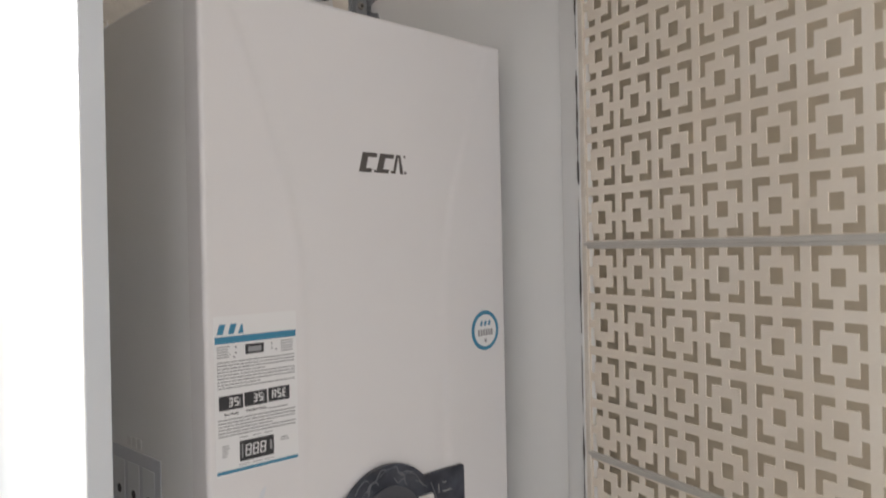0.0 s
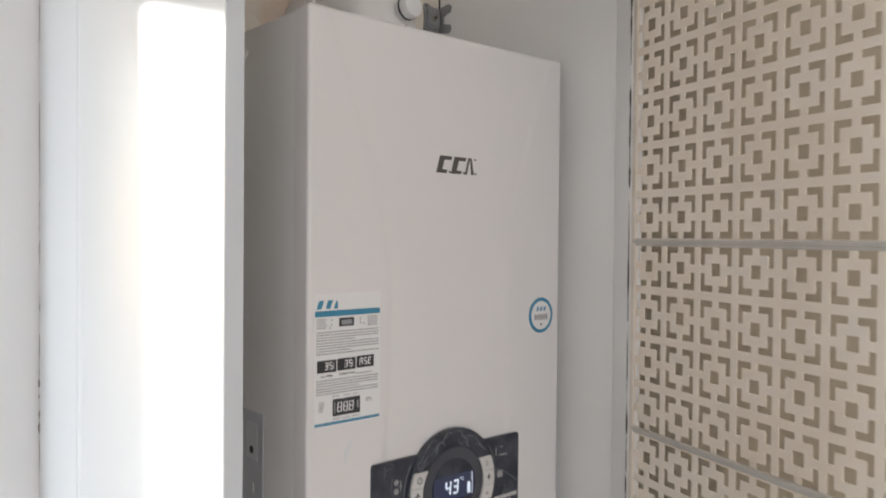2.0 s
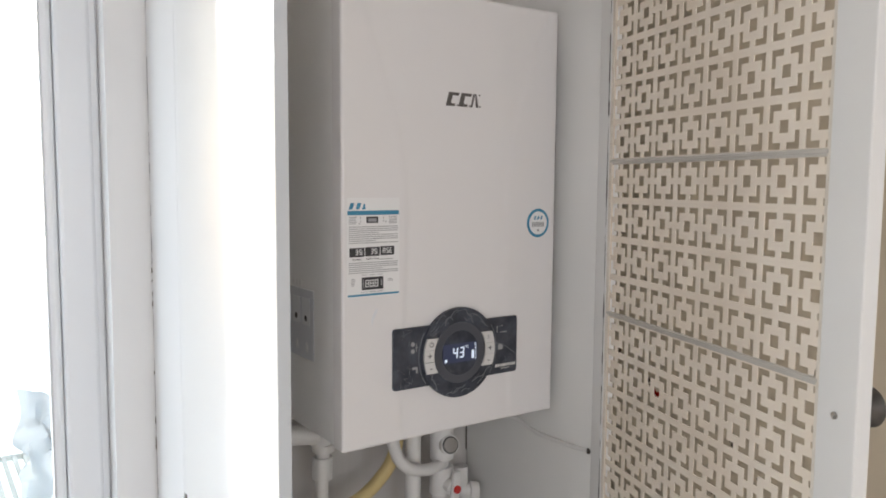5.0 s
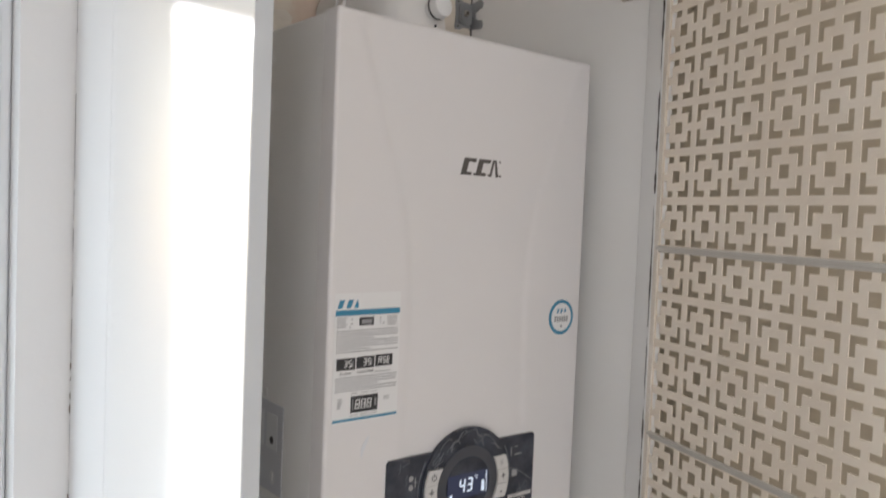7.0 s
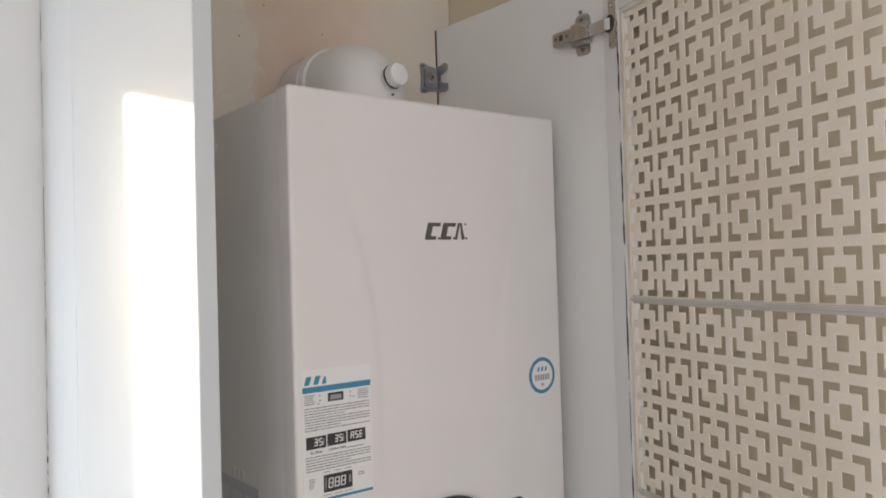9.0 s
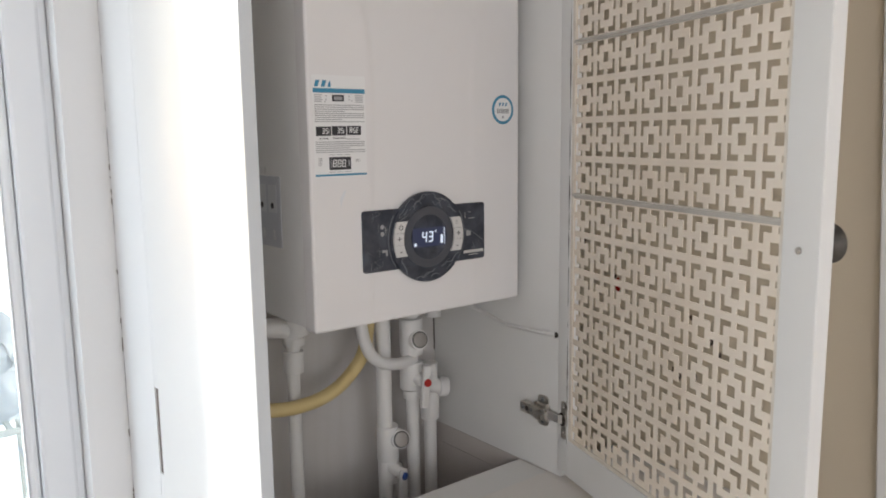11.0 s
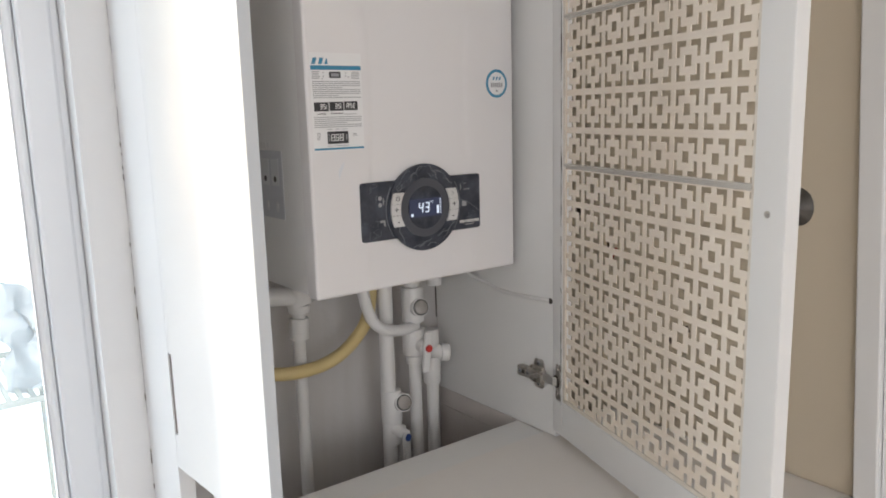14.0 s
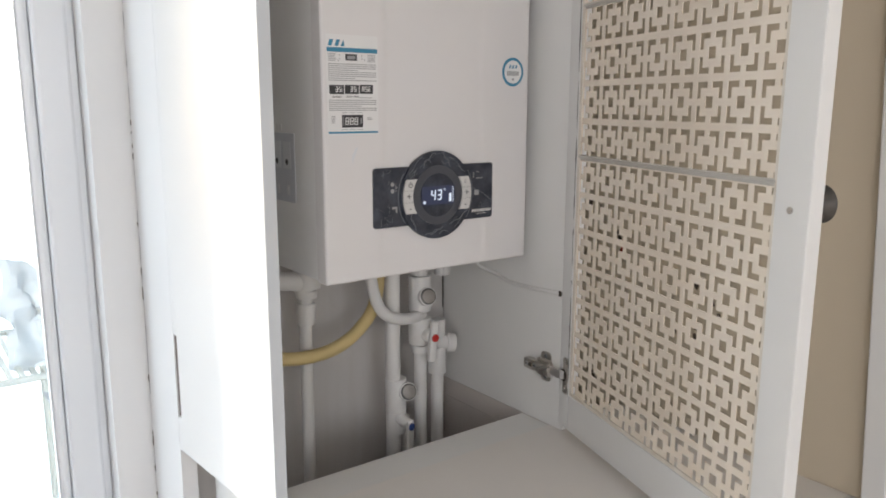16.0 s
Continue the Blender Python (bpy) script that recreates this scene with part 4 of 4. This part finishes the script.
def cap(parent, x, z):
    d = Vector((-0.20, -1, 0.25)).normalized()
    c = Vector((x, PY - 0.006, z))
    part("socket", rod(B(), c, c + d * 0.026, 0.0195, 0.0190, 26, 0.001), PIPE, parent, smooth=True)
    p = part("end_cap", rod(B(), c + d * 0.024, c + d * 0.029, 0.0150, 0.0142, 26, 0.001), DULLNICKEL, parent, "round nickel end cap", True)
    part("cap_ring", tube(B(), [c + d * 0.0265 + (Vector((1, -0.2, 0)).normalized() * math.cos(t) + Vector((0.05, 0.24, 0.97)).normalized() * math.sin(t)) * 0.0155 for t in [2 * math.pi * k / 28 for k in range(29)]], 0.0010, 6), DARK, p)


p1 = pipe("white plastic pipe with a threaded elbow below the boiler", 0.064, 0.35, 1.06, 0.0115)
part("elbow", tube(B(), smooth_line([(-0.02, PY + 0.01, 1.118), (0.030, PY, 1.116), (0.056, PY, 1.108), (0.066, PY, 1.085)], 8), 0.0170, 20), PIPE, p1, smooth=True)
collar("elbow_body", p1, (0.070, PY, 1.150), (0.070, PY, 1.098), 0.0245)
collar("nut", p1, (0.0675, PY, 1.094), (0.0675, PY, 1.080), 0.0195)
collar("sleeve", p1, (0.066, PY, 1.070), (0.065, PY, 1.030), 0.0180)
collar("neck", p1, (0.066, PY, 1.082), (0.066, PY, 1.066), 0.0125)

p2 = pipe("white plastic pipe with a tee and a blue-marked valve", 0.256, 0.35, 1.155, 0.0150)
collar("tee", p2, (0.262, PY, 0.882), (0.262, PY, 0.812), 0.0215)
cap(p2, 0.278, 0.853)
collar("valve_body", p2, (0.264, PY, 0.812), (0.264, PY, 0.765), 0.0195)
part("valve_stem", rod(B(), (0.262, PY - 0.01, 0.800), (0.270, PY - 0.034, 0.791), 0.0125, 0.0115, 20, 0.001), PIPE, p2, smooth=True)
part("handle", box(B(), 0.262, 0.279, PY - 0.044, PY - 0.034, 0.725, 0.802, 0.004), PIPE, p2, "white lever handle")
part("marker", rod(B(), (0.2705, PY - 0.044, 0.789), (0.2712, PY - 0.0465, 0.789), 0.0078, 0.0072, 18), NAVY, p2, "blue cold-water marker")
part("side_branch", rod(B(), (0.290, PY + 0.01, 0.35), (0.290, PY + 0.01, 0.79), 0.0105, 0.0105, 18), PIPE, p2, smooth=True)

p3 = pipe("white plastic pipe with a tee and a red-marked valve", 0.324, 0.35, 1.155, 0.0130)
collar("tee", p3, (0.323, PY, 1.088), (0.323, PY, 1.015), 0.0230)
collar("nut", p3, (0.321, PY, 1.118), (0.321, PY, 1.090), 0.0170)
cap(p3, 0.327, 1.044)
collar("valve_body", p3, (0.323, PY, 1.000), (0.323, PY, 0.945), 0.0235)
collar("sleeve", p3, (0.324, PY, 0.942), (0.324, PY, 0.925), 0.0185)
part("valve_stem", rod(B(), (0.326, PY - 0.015, 0.968), (0.327, PY - 0.036, 0.966), 0.0150, 0.0130, 22, 0.001), PIPE, p3, smooth=True)
h = box(B(), -0.0085, 0.0085, -0.005, 0.005, -0.055, 0.030, 0.0035)
bmesh.ops.transform(h, matrix=Matrix.Translation((0.327, PY - 0.042, 0.970)) @ Matrix.Rotation(radians(6), 4, "Y"), verts=h.verts)
part("handle", h, PIPE, p3, "white lever handle")
part("marker", rod(B(), (0.3275, PY - 0.0465, 0.966), (0.3275, PY - 0.050, 0.966), 0.0082, 0.0075, 18), RED, p3, "red hot-water marker")

p4 = pipe("white plastic pipe with a capped side branch", 0.368, 0.35, 0.965, 0.0130)
collar("sleeve", p4, (0.368, PY, 0.930), (0.368, PY, 0.872), 0.0190)
collar("tee", p4, (0.368, PY, 0.990), (0.368, PY, 0.932), 0.0165)
part("side_branch", rod(B(), (0.362, PY, 0.942), (0.386, PY - 0.016, 0.938), 0.0160, 0.0160, 24, 0.001), PIPE, p4, smooth=True)
part("branch_cap", rod(B(), (0.381, PY - 0.014, 0.939), (0.398, PY - 0.022, 0.937), 0.0205, 0.0190, 24, 0.003), PIPE, p4, smooth=True)
stub = tagged(part("pipe_stub", rod(B(), (0.379, PY, 1.155), (0.379, PY, 1.086), 0.0130, 0.0125, 22, 0.002), PIPE, None, smooth=True), "short capped white pipe stub under the boiler", "pipe")
part("cap", rod(B(), (0.379, PY, 1.108), (0.379, PY, 1.083), 0.0165, 0.0160, 22, 0.002), PIPE, stub, smooth=True)

tagged(part("gas_hose", tube(B(), smooth_line([(0.232, 0.215, 1.155), (0.230, 0.212, 1.105), (0.212, 0.205, 1.040), (0.178, 0.200, 1.004), (0.130, 0.186, 0.984), (0.075, 0.178, 0.976), (0.010, 0.178, 0.980), (-0.06, 0.22, 0.99), (-0.14, 0.23, 1.0)], 8), 0.0125, 18), YELLOW, None, smooth=True),
       "yellow gas hose looping below the boiler", "hose")
tagged(part("drain_hose", tube(B(), smooth_line([(0.190, 0.180, 1.155), (0.192, 0.180, 1.10), (0.205, 0.178, 1.050), (0.228, 0.176, 1.024), (0.262, 0.178, 1.012), (0.300, 0.188, 1.008), (0.325, 0.205, 1.005)], 8), 0.0115, 18), PIPE, None, smooth=True),
       "white corrugated drain hose curving to the pipes", "hose")
tagged(part("power_cable", tube(B(), smooth_line([(0.41, 0.16, 1.155), (0.425, 0.145, 1.11), (0.4405, 0.110, 1.095), (0.4420, 0.066, 1.085), (0.4420, 0.010, 1.0845), (0.4420, -0.040, 1.0865), (0.4465, -0.066, 1.087)], 8), 0.0042, 10), PIPE, None, smooth=True),
       "thin white cable entering the side panel", "cable")
part("cable_hole", rod(B(), (XI - 0.0012, -0.069, 1.0865), (XI - 0.0002, -0.069, 1.0865), 0.0055, 0.0055, 16), GAP, cab, "dark drilled cable hole")

# ---------------------------------------------------------------- worktop and what is round it
wt = tagged(part("worktop", box(B(), -0.118, XR - 0.002, -0.64, -0.0490, CB - 0.042, CB - 0.0008), COUNTER), "white worktop running under the cabinet", "worktop")
base = thing("base_cabinet", "white base unit with a shade-darkened grey-brown carcass below the worktop", "cabinet")
# this side's grey-brown includes the shade under the cabinet
part("side_panel", box(B(), XI + 0.001, XI + 0.019, -0.60, YB - 0.008, FLOOR, CB - 0.043), SHADED_CARCASS, base, "carcass side, its shade mixed into the grey-brown colour")
part("side_panel", box(B(), -0.108, -0.090, -0.60, 0.24, FLOOR, CB - 0.043), CABINET, base)
part("front_panel", box(B(), -0.108, XI + 0.019, -0.622, -0.603, FLOOR + 0.1, CB - 0.046, 0.001), CABINET, base)
part("carcass_rim", box(B(), XI + 0.001, XI + 0.019, -0.048, YB - 0.008, CB - 0.042, CB - 0.001), SHADED_CARCASS, base)
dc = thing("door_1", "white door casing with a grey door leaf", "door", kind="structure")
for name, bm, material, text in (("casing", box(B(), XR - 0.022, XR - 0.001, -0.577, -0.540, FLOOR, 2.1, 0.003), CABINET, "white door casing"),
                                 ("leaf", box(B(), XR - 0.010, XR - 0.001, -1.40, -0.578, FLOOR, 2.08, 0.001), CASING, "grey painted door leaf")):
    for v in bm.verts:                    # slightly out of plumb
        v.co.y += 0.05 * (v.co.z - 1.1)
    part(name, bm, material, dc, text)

# flakes on the beige wall, one red, stand for clutter glimpsed through the fretwork
rnd = random.Random(11)
for name, material, spots, text in (("clutter_flakes", SPECK, ((-0.225, 1.101), (-0.268, 1.066), (-0.188, 0.996), (-0.230, 1.020), (-0.036, 1.168), (0.020, 0.872), (0.042, 1.224)), "dark specks on the beige wall"),
                                    ("red_clutter_flake", RED, ((-0.052, 1.158),), "small red speck on the beige wall")):
    bm = B()
    for y, z in spots:
        for _ in range(3):
            cy, cz = y + rnd.uniform(-0.009, 0.009), z + rnd.uniform(-0.016, 0.016)
            q = [(cy + rnd.uniform(0.003, 0.007) * math.cos(t), cz + rnd.uniform(0.003, 0.009) * math.sin(t)) for t in [0.9 * k for k in range(7)]]
            ring = [bm.verts.new((XR - 0.0012, a, b)) for a, b in q]
            tip = bm.verts.new((XR - 0.0022, cy, cz))
            for k in range(7):
                bm.faces.new((ring[k], ring[(k + 1) % 7], tip))
    struct(name, bm, material, text, "wall")

# ---------------------------------------------------------------- on the balcony
rack = thing("drying_rack", "pale plastic drying rack on the sunny balcony", "drying rack")
part("rail", box(B(), -0.90, -0.20, 0.86, 0.875, 0.80, 0.815, 0.003), RACKPLASTIC, rack)
part("rail", box(B(), -0.90, -0.20, 1.30, 1.315, 0.80, 0.815, 0.003), RACKPLASTIC, rack)
for k in range(28):
    x = -0.895 + 0.025 * k
    part("slat", box(B(), x, x + 0.010, 0.876, 1.30, 0.802, 0.813), RACKPLASTIC, rack)
for x in (-0.88, -0.21):
    part("leg", rod(B(), (x, 0.867, FLOOR - 0.02), (x, 0.867, 0.80), 0.010), RACKPLASTIC, rack)
    part("leg", rod(B(), (x, 1.307, FLOOR - 0.02), (x, 1.307, 0.80), 0.010), RACKPLASTIC, rack)


def cloth(name, x0, x1, z0, z1, y, seed, label):
    bm = B()
    nx, nz = 16, 22
    g = []
    for i in range(nx + 1):
        col = []
        for j in range(nz + 1):
            u, v = i / nx, j / nz
            q = Vector((u * 2.2 + seed, v * 3.0, seed * 1.7))
            wob = 0.5 + 0.5 * v
            x = x0 + (x1 - x0) * u + 0.03 * noise.noise(q * 1.6 + Vector((5, 0, 0)))
            col.append(bm.verts.new((x, y + 0.05 * wob * noise.noise(q * 1.8) + 0.02 * math.sin(9 * u + seed), z0 + (z1 - z0) * v + 0.03 * noise.noise(q * 2.0))))
        g.append(col)
    for i in range(nx):
        for j in range(nz):
            bm.faces.new((g[i][j], g[i + 1][j], g[i + 1][j + 1], g[i][j + 1]))
    bmesh.ops.solidify(bm, geom=bm.faces[:], thickness=0.003)
    return tagged(part(name, bm, CLOTH, None, smooth=True), label, "laundry", "laundry on the balcony")


cloth("towel", -0.325, -0.18, 0.815, 1.06, 0.95, 1.0, "crumpled pale blue towel over the drying rack")
cloth("towel", -0.275, -0.12, 0.50, 0.795, 0.84, 4.0, "pale blue cloth hanging from the drying rack")
